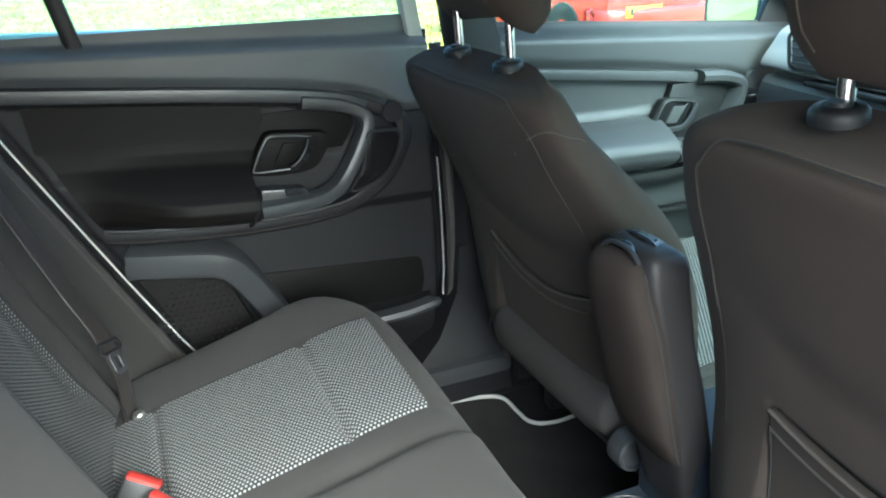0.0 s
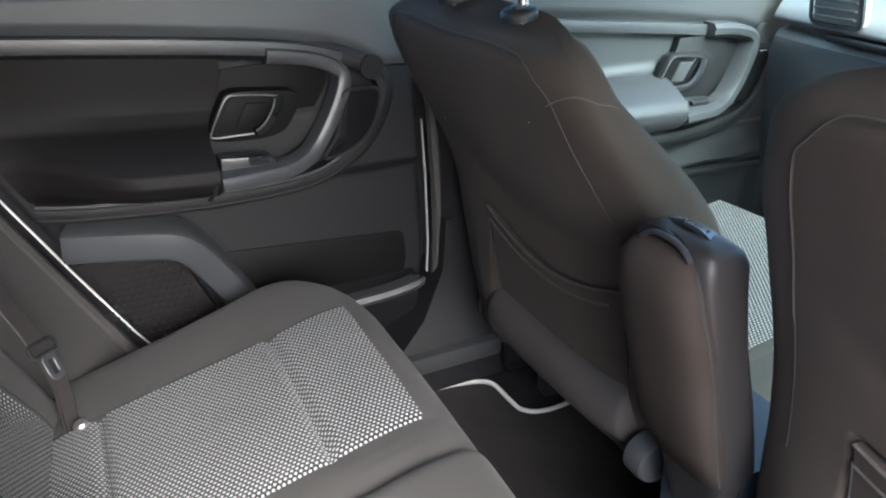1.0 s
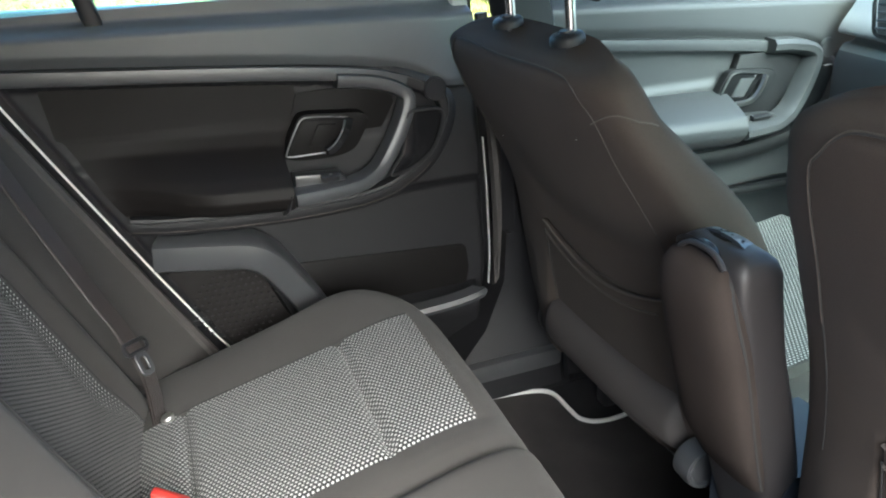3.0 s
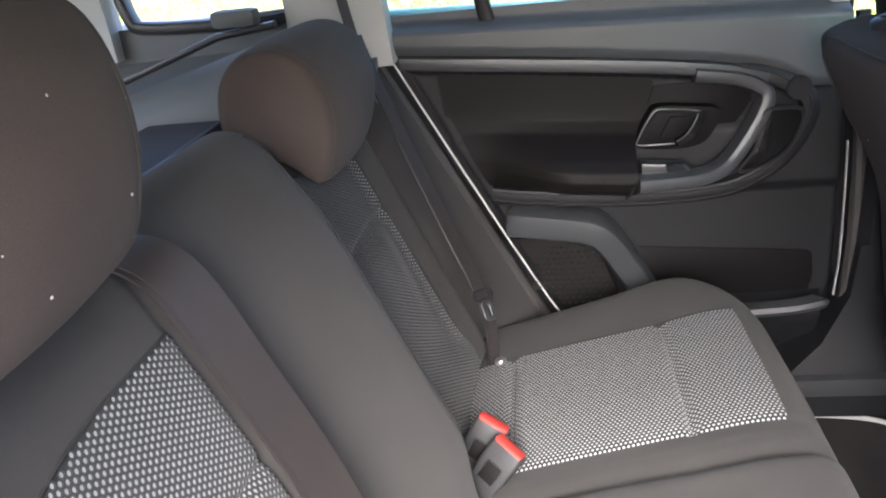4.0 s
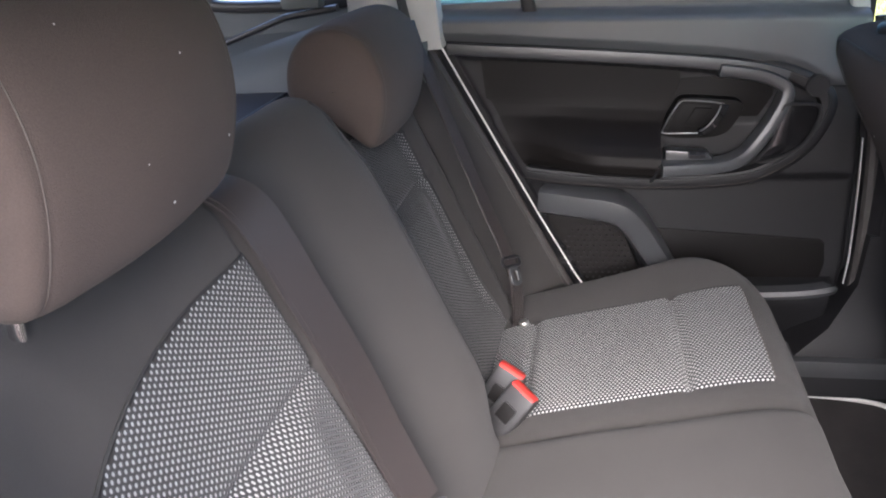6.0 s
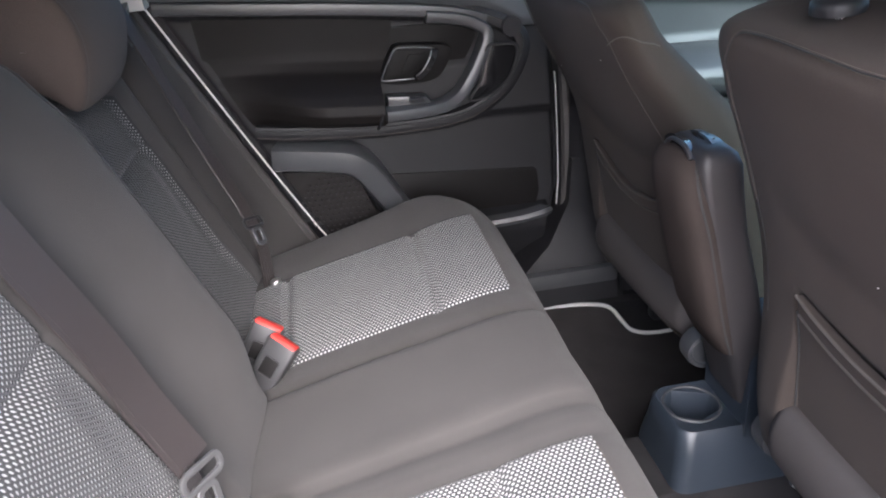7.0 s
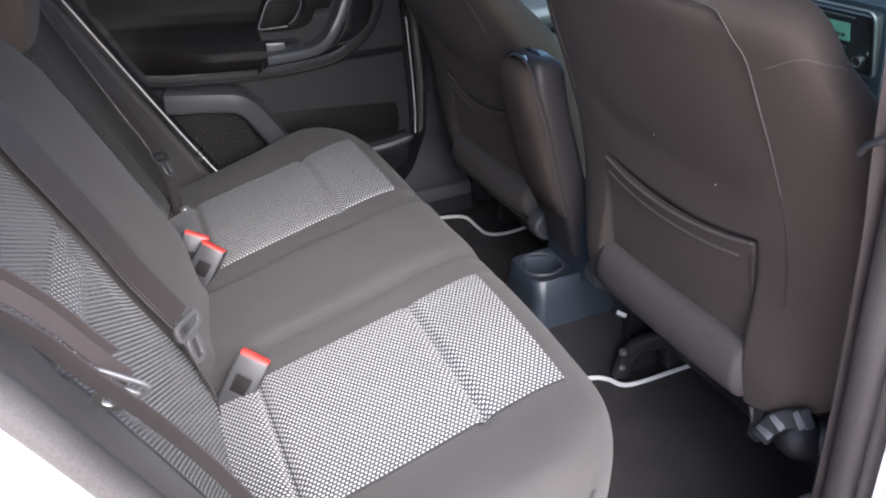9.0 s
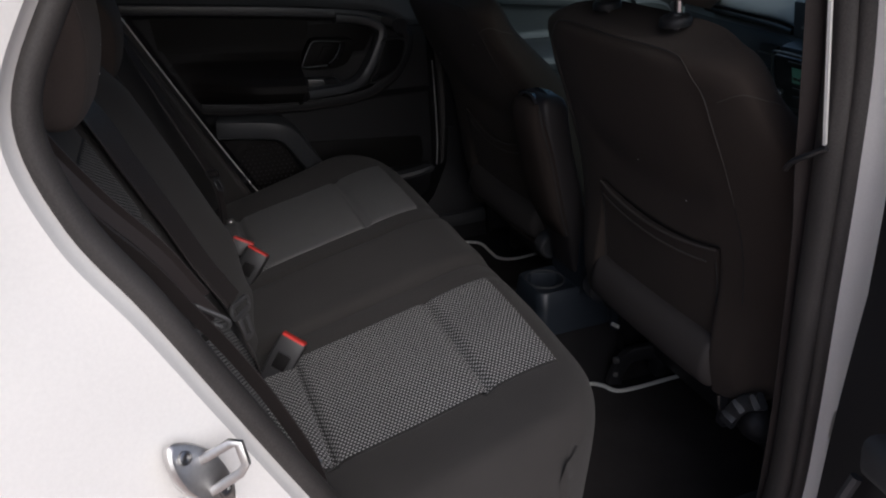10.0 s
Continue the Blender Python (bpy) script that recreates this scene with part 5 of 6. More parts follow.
        k = math.sin(math.pi * min(v, 0.5)) if v < 0.5 else 1.0
        z = 0.50 + 0.155 * v
        rr = 1 - 0.25 * max(0, v - 0.8) ** 2 * 25 * 0.3
        px, py = math.copysign(abs(c) ** ex, c), math.copysign(abs(s) ** ex, s)
        return Vector((0.60 + 0.225 * px * rr, cy + 0.252 * py * rr, z + 0.035 * px * v + 0.012 * abs(py) ** 3 * v))
    bm = sheet(cush, 60, 18, True)
    bm.verts.ensure_lookup_table()
    bm.faces.new([bm.verts[18 * 60 + i] for i in range(60)])
    bm.faces.new([bm.verts[i] for i in range(60)])
    part("cushion", bm, CLOTH, f, "dark cloth seat cushion", 60)
    panel_part(pitted(lambda a, b: Vector((b, cy + a, 0.640 + 0.055 * (b - 0.36) / 0.40 + 0.004 * math.cos(10 * a))), (0, 0, 1), -0.185, 0.185, 0.36, 0.80, lambda a, b: True, 6, 0.012), f, "black cloth with rows of white dots")
    part("panel_pad", slab(lambda u, v: (0.36 + 0.44 * u, cy - 0.187 + 0.374 * v, 0.640 + 0.0605 * u + 0.008), 8, 8, (0, 0, -0.02)), CLOTH, f, "cloth pad under the dotted panel")
    part("seat_rail", rbox((0.42, 0.035, 0.05), 0.006, pose(0.62, cy - 0.19, 0.40)), PLASTIC_BLACK, f, "black seat rail")
    part("seat_rail", rbox((0.42, 0.035, 0.05), 0.006, pose(0.62, cy + 0.19, 0.40)), PLASTIC_BLACK, f, "black seat rail")
    part("seat_pan", rbox((0.42, 0.40, 0.08), 0.02, pose(0.61, cy, 0.465)), PLASTIC_BLACK, f, "black seat pan")
    # headrest
    rings = []
    for i in range(15):
        t = i / 14
        z = 1.195 + (0.026 if cy > 0 else 0.0) + 0.20 * t
        w = 0.27 * (1 - 0.10 * (2 * t - 1) ** 2 - 2.2 * max(0, t - 0.82) ** 1.6 - 0.8 * max(0, 0.12 - t))
        dd = 0.115 * (1 - 0.22 * (2 * t - 1) ** 4 - 2.4 * max(0, t - 0.86) - 2.2 * max(0, 0.10 - t))
        x = 0.178 - 0.20 * (z - 1.195)
        ring = []
        for k in range(40):
            a = 2 * math.pi * k / 40
            c, s = math.cos(a), math.sin(a)
            ex = 2 / 3.2
            px, py = math.copysign(abs(c) ** ex, c) * dd / 2, math.copysign(abs(s) ** ex, s) * w / 2
            ring.append(Vector((x + px + 0.012 * (py / 0.13) ** 2, cy + 0.008 + py, z - 0.30 * px * (1 - t) ** 2 + (0.030 if cy > 0 else 0.006) * (1 - t) ** 2 * (1 - (2 * py / w) ** 2))))
        rings.append(ring)
    hr = part("headrest", loft(rings), CLOTH_BACK, f, "dark brown-grey cloth headrest", 70)
    part("seam", tube([r[16] for r in rings[1:14]], 0.0012, 5), SEAM, hr)
    part("seam", tube([r[24] for r in rings[1:14]], 0.0012, 5), SEAM, hr)
    for dy in (-0.082, 0.082):
        part("post", tube([(0.178, cy + dy + 0.010, 1.15), (0.168, cy + dy + 0.010, 1.27)], 0.0068, 12), CHROME, f, "chrome headrest post")
        part("collar", lathe([(0.0, 0.006), (0.0085, 0.006), (0.0095, 0.003), (0.0115, 0.0022), (0.0125, 0.0030), (0.018, 0.0020), (0.0208, -0.001), (0.0215, -0.005), (0.0215, -0.010)], pose(0.170, cy + dy + 0.010, 1.180, 0, -8, 0), 30), PLASTIC, f, "black post collar")
    return f


seat_l = front_seat(0.338, -1, "dark cloth front passenger seat with map pocket")
seat_r = front_seat(-0.345, 1, "dark cloth front driver seat with map pocket")
for ob in seat_l.children_recursive:
    for v in ob.data.vertices:                      # the passenger's seat is wound a little lower
        v.co.z -= 0.034 * step(0.80, 1.06, v.co.z + 0.36)
# outer hinge lever of the driver's seat, its cover partly gone
# Solid block, black to stand for the shade in the hinge gap.
part("hinge_gap", rbox((0.03, 0.02, 0.06), 0.005, pose(0.270, -0.522, 0.590)), PLASTIC_BLACK, seat_r, "black block for the dark gap by the hinge")
part("hinge_dome", lathe([(0.0, 0.012), (0.016, 0.010), (0.026, 0.005), (0.032, -0.006), (0.034, -0.03)], pose(0.292, -0.570, 0.588, 62, 0, -38), 26), PLASTIC, seat_r, "dark domed hinge cover")
lev = smooth_path([(0.262, -0.532, 0.572), (0.258, -0.546, 0.604), (0.252, -0.570, 0.638), (0.250, -0.602, 0.664)], 6)
part("hinge_lever", sweep(lev, rounded(0.026, 0.012, 0.004, 2), (-1, -0.3, 0.2)), PLASTIC_GREY, seat_r, "grey plastic hinge lever")
for i in (3, 9, 15):
    c, nx = lev[i], lev[min(i + 1, len(lev) - 1)]
    part("lever_rib", sweep([c + Vector((-0.008, -0.004, 0.004)), c.lerp(nx, 0.6) + Vector((-0.012, -0.006, 0.006)), nx + Vector((-0.007, -0.004, 0.005))], rounded(0.024, 0.007, 0.003, 2), (-1, -0.3, 0.3)), PLASTIC_GREY, seat_r, "shiny moulded rib")
part("torn_edge", tube([(0.256, -0.512, 0.612), (0.258, -0.518, 0.590), (0.262, -0.522, 0.566)], 0.004, 6), SEAM, seat_r, "frayed cloth edge")

# red buckle beside the passenger seat
fb = thing("front_buckle", "black front seat belt buckle with red button", "belt buckle", (0.40, 0.075, 0.55))
part("buckle_body", rbox((0.035, 0.025, 0.09), 0.006, pose(0.40, 0.072, 0.61, 0, -12, 0)), PLASTIC_BLACK, fb)
part("button", rbox((0.028, 0.02, 0.012), 0.003, pose(0.389, 0.072, 0.660, 0, -12, 0)), RED, fb, "red release button")


# ---- armrest and console ----
arm = thing("folding_armrest", "folded-up cloth armrest with black plastic shell", "armrest", (0.27, 0, 0.60))


def arm_ring(z, k, back, front, wl, wr, n=3.4):
    out = []
    for i in range(40):
        a = 2 * math.pi * i / 40
        c, s = math.cos(a), math.sin(a)
        px, py = math.copysign(abs(c) ** (2 / n), c), math.copysign(abs(s) ** (2 / n), s)
        out.append(Vector(((back + front) / 2 + px * (front - back) / 2, (wl + wr) / 2 + py * (wl - wr) / 2, z)))
    return out


PAD = [(0.686, 0.246, 0.262, 0.026, -0.042), (0.694, 0.229, 0.262, 0.046, -0.055), (0.74, 0.205, 0.246, 0.054, -0.060), (0.8, 0.188, 0.234, 0.057, -0.060), (0.87, 0.170, 0.219, 0.059, -0.058), (0.92, 0.158, 0.209, 0.058, -0.053), (0.95, 0.156, 0.199, 0.052, -0.046), (0.966, 0.162, 0.194, 0.042, -0.036), (0.973, 0.175, 0.189, 0.020, -0.014)]
part("pad", loft([arm_ring(z, 0, b, f2, l, r, 3.0) for z, b, f2, l, r in PAD]), ARM_CLOTH_SHADED, arm, "dark brown cloth pad", 60)
SHELL = [(0.6, 0.269, 0.315, 0.043, -0.045), (0.69, 0.242, 0.3, 0.050, -0.058), (0.74, 0.225, 0.287, 0.051, -0.060), (0.8, 0.210, 0.271, 0.052, -0.060), (0.87, 0.194, 0.250, 0.052, -0.058), (0.93, 0.180, 0.240, 0.051, -0.055), (0.960, 0.176, 0.236, 0.049, -0.054), (0.973, 0.179, 0.230, 0.045, -0.050), (0.979, 0.186, 0.222, 0.038, -0.042), (0.981, 0.194, 0.212, 0.028, -0.030)]
part("shell", loft([arm_ring(z, 0, b, f2, l, r, 5.5) for z, b, f2, l, r in SHELL]), SHELL_BLACK, arm, "black plastic shell", 50)
gap = [(s[1] + 0.001, p[4] * 0.975, p[0]) for p, s in zip(PAD[1:8], SHELL[1:8])]
part("pad_gap", tube(smooth_path(gap, 4), 0.0022, 6), SEAM_DARK, arm, "dark gap between pad and shell")
# release latch on top: a bright rim, a glossy scoop and a grey cap with three marks
part("latch_scoop", slab(lambda u, v: (0.176 + 0.030 * u, 0.042 - 0.066 * v, 0.9840 - 0.0045 * math.sin(math.pi * u) - 0.010 * abs(2 * v - 1) ** 3), 12, 12, (0, 0, -0.016)), GLOSS_BLACK, arm, "glossy black finger scoop")
part("latch_rim", sweep([Vector((0.172, 0.030 - 0.066 * i / 14, 0.982 - 0.013 * abs(i / 7 - 1) ** 3)) for i in range(15)], rounded(0.005, 0.006, 0.002, 3), (1, 0, 0)), SHELL_BLACK, arm, "satin rim along the scoop")
cap = part("latch_cap", slab(lambda u, v: (0.203 + 0.020 * u, 0.036 - 0.066 * v, 0.9862 - 0.006 * u - 0.008 * abs(2 * v - 1) ** 3), 8, 12, (0, 0, -0.016)), BEZEL, arm, "grey latch cap")
for i in range(3):
    part("cap_mark", lathe([(0.0, 0.0006), (0.0014, 0.0004), (0.0016, -0.001)], pose(0.211, 0.018 - 0.016 * i, 0.9842), 8), PLASTIC_BLACK, cap)

console = thing("centre_console", "blue-black plastic console tail with cup holder", "console", (0.25, 0, 0.45))
CX, CY, CZ = 0.232, 0.012, 0.567


def console_ring(x0, x1, hw, z, r=0.022, hole=None):
    pts = rounded(x1 - x0, 2 * hw, r, 6)
    return [Vector(((x0 + x1) / 2 + a, b + 0.004, z)) for a, b in pts]


rings = [console_ring(0.176, 0.36, 0.074, 0.474), console_ring(0.178, 0.36, 0.072, 0.492), console_ring(0.184, 0.36, 0.064, 0.53), console_ring(0.186, 0.36, 0.058, 0.562), console_ring(0.190, 0.36, 0.054, CZ), console_ring(0.196, 0.355, 0.048, CZ - 0.002)]
hole = []
for q in rings[-1]:
    d = Vector((q.x - CX, q.y - CY, 0)).normalized()
    hole.append(d)
for r, z in ((0.041, CZ - 0.003), (0.039, CZ - 0.008), (0.038, CZ - 0.05), (0.030, CZ - 0.055), (0.002, CZ - 0.056)):
    rings.append([Vector((CX + d.x * r, CY + d.y * r, z)) for d in hole])
part("console_body", loft(rings, False), CONSOLE, console, "blue-black moulded console", 45)
part("cup_rim", tube(smooth_path([(CX + 0.041 * math.cos(i * 0.5236), CY + 0.041 * math.sin(i * 0.5236), CZ - 0.002) for i in range(12)], 3, True), 0.0022, 6, True), PLASTIC_GREY, console, "rim of the cup holder")
part("rear_tower", loft([[Vector((x0, -0.058, z)), Vector((x0, 0.058, z)), Vector((0.40, 0.058, z)), Vector((0.40, -0.058, z))] for x0, z in ((0.278, 0.55), (0.276, 0.60), (0.272, 0.68), (0.285, 0.70))]), CONSOLE, console, "upright rear face of the console")
part("tunnel_box", rbox((0.70, 0.15, 0.16), 0.02, pose(0.70, 0, 0.52)), CONSOLE, console, "long console body")


# ---- belts and buckles ----
def buckle(name, at, turn, label):
    b = thing(name, label, "belt buckle", at)
    m = Matrix.Translation(at) @ turn
    body = []
    for z, w, t in ((-0.048, 0.036, 0.015), (-0.042, 0.042, 0.020), (0.0, 0.047, 0.024), (0.036, 0.048, 0.024), (0.040, 0.046, 0.022)):
        body.append([m @ Vector((a, c, z)) for a, c in rounded(w, t, 0.005, 3)])
    bd = part("buckle_body", loft(body), BUCKLE, b, "dark grey plastic body")
    part("window", rbox((0.023, 0.002, 0.026), 0.003, m @ pose(0, -0.0119, -0.003)), PLASTIC_DULL, bd, "recessed moulded panel")
    rim = [m @ Vector((a, -0.0124, b - 0.003)) for a, b in rounded(0.025, 0.029, 0.004, 3)]
    part("window_rim", sweep(rim, circle(0.0009, 6), m.to_3x3() @ Vector((0, 1, 0)), True), BUCKLE, bd, "raised rim round the moulded panel")
    part("release_button", loft([[m @ Vector((a, c - 0.001, z)) for a, c in rounded(w, t, 0.003, 3)] for z, w, t in ((0.034, 0.043, 0.0215), (0.0412, 0.043, 0.021), (0.0425, 0.040, 0.018))]), RED, b, "red release button")
    part("stalk", sweep([m @ Vector((0, 0, -0.045)), m @ Vector((0, 0.004, -0.065)), m @ Vector((0.0, 0.012, -0.09))], rounded(0.018, 0.006, 0.002, 2), m.to_3x3() @ Vector((0, 1, 0))), STEEL, b, "steel stalk")
    return b


def turned(up, face):
    """Axes with z along up and -y towards face."""
    z = Vector(up).normalized()
    y = -Vector(face)
    y = (y - z * y.dot(z)).normalized()
    x = y.cross(z)
    return Matrix(((x.x, y.x, z.x, 0), (x.y, y.y, z.y, 0), (x.z, y.z, z.z, 0), (0, 0, 0, 1)))


buckle("belt_buckle", (-0.363, -0.179, 0.639), turned((0.61, 0.16, 0.77), (-0.25, -0.85, 0.48)), "dark grey buckle with red button on the bench")
buckle("belt_buckle", (-0.366, 0.158, 0.650), turned((0.60, 0.16, 0.78), (-0.25, -0.85, 0.48)), "dark grey buckle with red button beside another")
buckle("belt_buckle", (-0.384, 0.196, 0.658), turned((0.50, 0.20, 0.84), (-0.10, -0.9, 0.40)), "black buckle with red button, half behind another")


def belt_thing(label):
    return thing("seat_belt", label, "seat belt", (-0.45, 0, 0.7), group="rear seat belts")


def over_back(y, s, proud):
    return back_at(y, s) + BACK_OUT * proud


mid = belt_thing("dark brown webbing belt lying over the middle backrest")
path = [over_back(-0.135, 0.530, -0.030), over_back(-0.134, 0.525, 0.005), over_back(-0.134, 0.49, 0.020), over_back(-0.131, 0.38, 0.020), over_back(-0.134, 0.28, 0.022), over_back(-0.147, 0.20, 0.028), over_back(-0.166, 0.130, 0.032)]
path = smooth_path(path, 6)
part("webbing", ribbon(path, 0.046, 0.0018, (0.40, 1, 0)), BELT, mid, "dark brown webbing", uv=lambda c: (c.y, c.z))
part("webbing", ribbon(smooth_path([p + BACK_OUT * 0.004 + Vector((0, 0.005, 0)) for p in path], 1), 0.046, 0.0018, (0.50, 1, 0)), BELT, mid, "second layer of the webbing", uv=lambda c: (c.y, c.z))
part("webbing_tail", ribbon(smooth_path([over_back(-0.172, 0.135, 0.030), over_back(-0.180, 0.08, 0.020), over_back(-0.184, 0.02, 0.010), over_back(-0.187, -0.03, -0.01)], 5), 0.044, 0.0018, (0, 1, 0)), BELT, mid, "dark brown webbing tail", uv=lambda c: (c.y, c.z))


def tongue(parent, m, loop, k=1.0, blade=PLASTIC_GREY):
    ring = [m @ Vector((a, b, 0)) for a, b in rounded(0.074 * k, 0.026 * k, 0.011 * k, 4)]
    part("tongue_loop", sweep(ring, rounded(0.010 * k, 0.008 * k, 0.0025, 2), m.to_3x3() @ Vector((0, 0, 1)), True), loop, parent, "plastic belt loop")
    bl = part("tongue_plate", sweep([m @ Vector((a, b, 0)) for a, b in [(p, q - 0.042 * k) for p, q in rounded(0.030 * k, 0.046 * k, 0.007, 3)]], rounded(0.009, 0.004, 0.001, 1), m.to_3x3() @ Vector((0, 0, 1)), True), blade, parent, "latch plate")


def axes(x, y):
    x = Vector(x).normalized()
    y = Vector(y)
    y = (y - x * y.dot(x)).normalized()
    z = x.cross(y)
    return Matrix(((x.x, y.x, z.x, 0), (x.y, y.y, z.y, 0), (x.z, y.z, z.z, 0), (0, 0, 0, 1)))


tongue(mid, Matrix.Translation(over_back(-0.174, 0.118, 0.038)) @ axes((0.62, 1, -0.12), BACK_UP + Vector((0.0, -0.3, 0))), TONGUE, 0.78, TONGUE)

# far outboard belt, from the pillar down to its tongue and the seat's corner
far = belt_thing("dark webbing belt hanging by the far rear door")
p2 = smooth_path([(-0.600, 0.610, 1.30), (-0.575, 0.600, 1.16), (-0.530, 0.565, 1.05), (-0.475, 0.520, 0.93), (-0.430, 0.490, 0.83), (-0.405, 0.476, 0.775), (-0.385, 0.470, 0.70), (-0.385, 0.475, 0.62)], 6)
part("webbing", ribbon(p2, 0.034, 0.0018, (0.25, 0.9, -0.25)), BELT, far, "dark webbing", uv=lambda c: (c.y, c.z))
part("webbing", ribbon([q + Vector((0.006, -0.010, 0.002)) for q in p2[6:]], 0.028, 0.0018, (0.5, 0.85, -0.1)), BELT, far, "second layer of the webbing", uv=lambda c: (c.y, c.z))
tongue(far, Matrix.Translation((-0.388, 0.462, 0.752)) @ axes((0.55, 0.75, -0.2), (-0.45, 0.15, 0.88)), PLASTIC_BLACK, 0.62)

# near outboard belt
near = belt_thing("dark webbing belt by the open rear door")
p3 = smooth_path([(-0.625, -0.592, 1.33), (-0.593, -0.592, 1.19), (-0.553, -0.583, 1.104), (-0.508, -0.568, 1.032), (-0.480, -0.560, 0.975), (-0.448, -0.548, 0.91), (-0.41, -0.535, 0.82), (-0.375, -0.530, 0.72), (-0.36, -0.53, 0.62)], 6)
part("webbing", ribbon([q + Vector((-0.010, -0.002, -0.004)) for q in p3], 0.017, 0.0022, (0.8, -0.35, 0.35)), BELT, near, "dark webbing", uv=lambda c: (c.y, c.z))
part("webbing", ribbon([q + Vector((-0.003, 0.008, 0.006)) for q in p3[3:28]], 0.013, 0.0022, (0.6, 0.5, 0.5)), BELT, near, "second layer of the webbing", uv=lambda c: (c.y, c.z))
part("webbing", ribbon([q + Vector((0.002, 0.013, 0.013)) for q in p3[6:26]], 0.010, 0.0020, (0.9, -0.2, 0.3)), BELT, near, "folded edge of the webbing", uv=lambda c: (c.y, c.z))
tongue(near, Matrix.Translation((-0.474, -0.558, 0.958)) @ axes((0.62, -0.15, -0.42), (-0.35, -0.1, 0.85)), TONGUE, 0.58, STEEL)

# front belt on the near centre pillar
fbelt = thing("front_seat_belt", "dark front belt on the near centre pillar", "seat belt", (0.2, -0.62, 1.0))
part("webbing", ribbon(smooth_path([(0.235, -0.664, 0.46), (0.228, -0.664, 0.70), (0.205, -0.664, 0.95), (0.188, -0.664, 1.05), (0.155, -0.666, 1.25), (0.130, -0.664, 1.38)], 5), 0.046, 0.002, (0.97, -0.2, 0)), BELT, fbelt, "dark webbing", uv=lambda c: (c.x, c.z))
part("belt_edge", ribbon([(0.168, -0.690, 1.088), (0.153, -0.690, 1.16), (0.137, -0.690, 1.238), (0.112, -0.690, 1.36)], 0.005, 0.003, (0.9, 0.4, 0)), PIPING, fbelt, "pale strip beside the webbing")
part("bracket", sweep(smooth_path([(0.166, -0.646, 1.046), (0.163, -0.656, 1.058), (0.165, -0.674, 1.071), (0.170, -0.692, 1.084)], 4), circle(0.0035, 8), (0, 0, 1)), PLASTIC_BLACK, fbelt, "black belt guide")
part("bracket_bolt", lathe([(0.0, 0.004), (0.008, 0.003), (0.009, -0.003)], pose(0.184, -0.678, 1.066, 0, -70, 20), 12), STEEL, fbelt, "bolt")

# ---- mats ----
def floor_mat(outline, label):
    m = thing("floor_mat", label, "car mat", (0.3, outline[0][1], 0.345), group="rear floor mats")
    path = smooth_path([(x, y, 0) for x, y in outline], 6, True)
    bm = bmesh.new()
    top = [bm.verts.new((q.x, q.y, floor_z(q.x, q.y) + 0.010)) for q in path]
    low = [bm.verts.new((q.x, q.y, floor_z(q.x, q.y) + 0.001)) for q in path]
    n = len(path)
    for i in range(n):
        bm.faces.new((top[i], top[(i + 1) % n], low[(i + 1) % n], low[i]))
    bm.faces.new(top)
    bmesh.ops.triangulate(bm, faces=[f for f in bm.faces if len(f.verts) > 4])
    part("mat_top", bm, MAT_CLOTH, m, "black pile mat")
    part("piping", tube([(q.x, q.y, floor_z(q.x, q.y) + 0.012) for q in path], 0.0048, 7, True), PIPING, m, "pale piped edge")


floor_mat([(0.0, 0.645), (0.10, 0.645), (0.223, 0.643), (0.31, 0.632), (0.350, 0.612), (0.362, 0.565), (0.372, 0.525), (0.42, 0.505), (0.58, 0.50), (0.60, 0.33), (0.58, 0.17), (0.44, 0.16), (0.33, 0.15), (0.28, 0.125), (0.20, 0.12), (0.0, 0.12)], "black car mat with pale piping, passenger side")
floor_mat([(0.0, -0.64), (0.18, -0.645), (0.34, -0.60), (0.37, -0.52), (0.42, -0.505), (0.58, -0.50), (0.60, -0.33), (0.58, -0.165), (0.475, -0.156), (0.38, -0.155), (0.330, -0.148), (0.312, -0.120), (0.285, -0.103), (0.22, -0.105), (0.0, -0.11)], "black car mat with pale piping, driver side")

# fittings under the driver's seat
fit_u = thing("seat_fitting", "small black fitting with pale tag under the seat", "fitting", (0.36, -0.14, 0.40))
part("bracket", sweep(smooth_path([(0.335, -0.125, 0.355), (0.345, -0.13, 0.40), (0.365, -0.14, 0.43), (0.42, -0.16, 0.44)], 4), rounded(0.035, 0.02, 0.006, 2), (0, 1, 0)), PLASTIC_BLACK, fit_u, "black bracket")
part("tag", rbox((0.004, 0.020, 0.008), 0.001, pose(0.337, -0.112, 0.492, 0, 20, 20)), PIPING, fit_u, "pale tag")
part("bolt", lathe([(0.0, 0.005), (0.007, 0.004), (0.008, -0.003)], pose(0.330, -0.135, 0.42, 0, -80, 0), 12), STEEL, fit_u, "bolt")
part("bolt", lathe([(0.0, 0.005), (0.006, 0.004), (0.007, -0.003)], pose(0.330, -0.135, 0.385, 0, -80, 0), 12), STEEL, fit_u, "bolt")
single("sill_stud", lathe([(0.0, 0.006), (0.006, 0.004), (0.007, -0.006)], pose(0.337, 0.640, 0.425, 70, 0, 0), 12), STEEL, "small steel stud low on the sill carpet", "stud")

# ---- dashboard ----
dash = thing("dashboard", "grey-black moulded dashboard with vents and radio", "dashboard", (1.1, 0, 0.8))


def dash_body(u, v):
    y = 0.655 - 1.31 * u
    prof = smooth_dash
    f = v * (len(prof) - 1)
    k = min(int(f), len(prof) - 2)
    q = prof[k].lerp(prof[k + 1], f - k)
    bulge = 0.05 * math.exp(-((y) / 0.16) ** 4)
    curve = 0.05 * abs(y / 0.65) ** 2.5
    return (q.x + curve - bulge * step(0.6, 0.9, q.z), y, q.z)


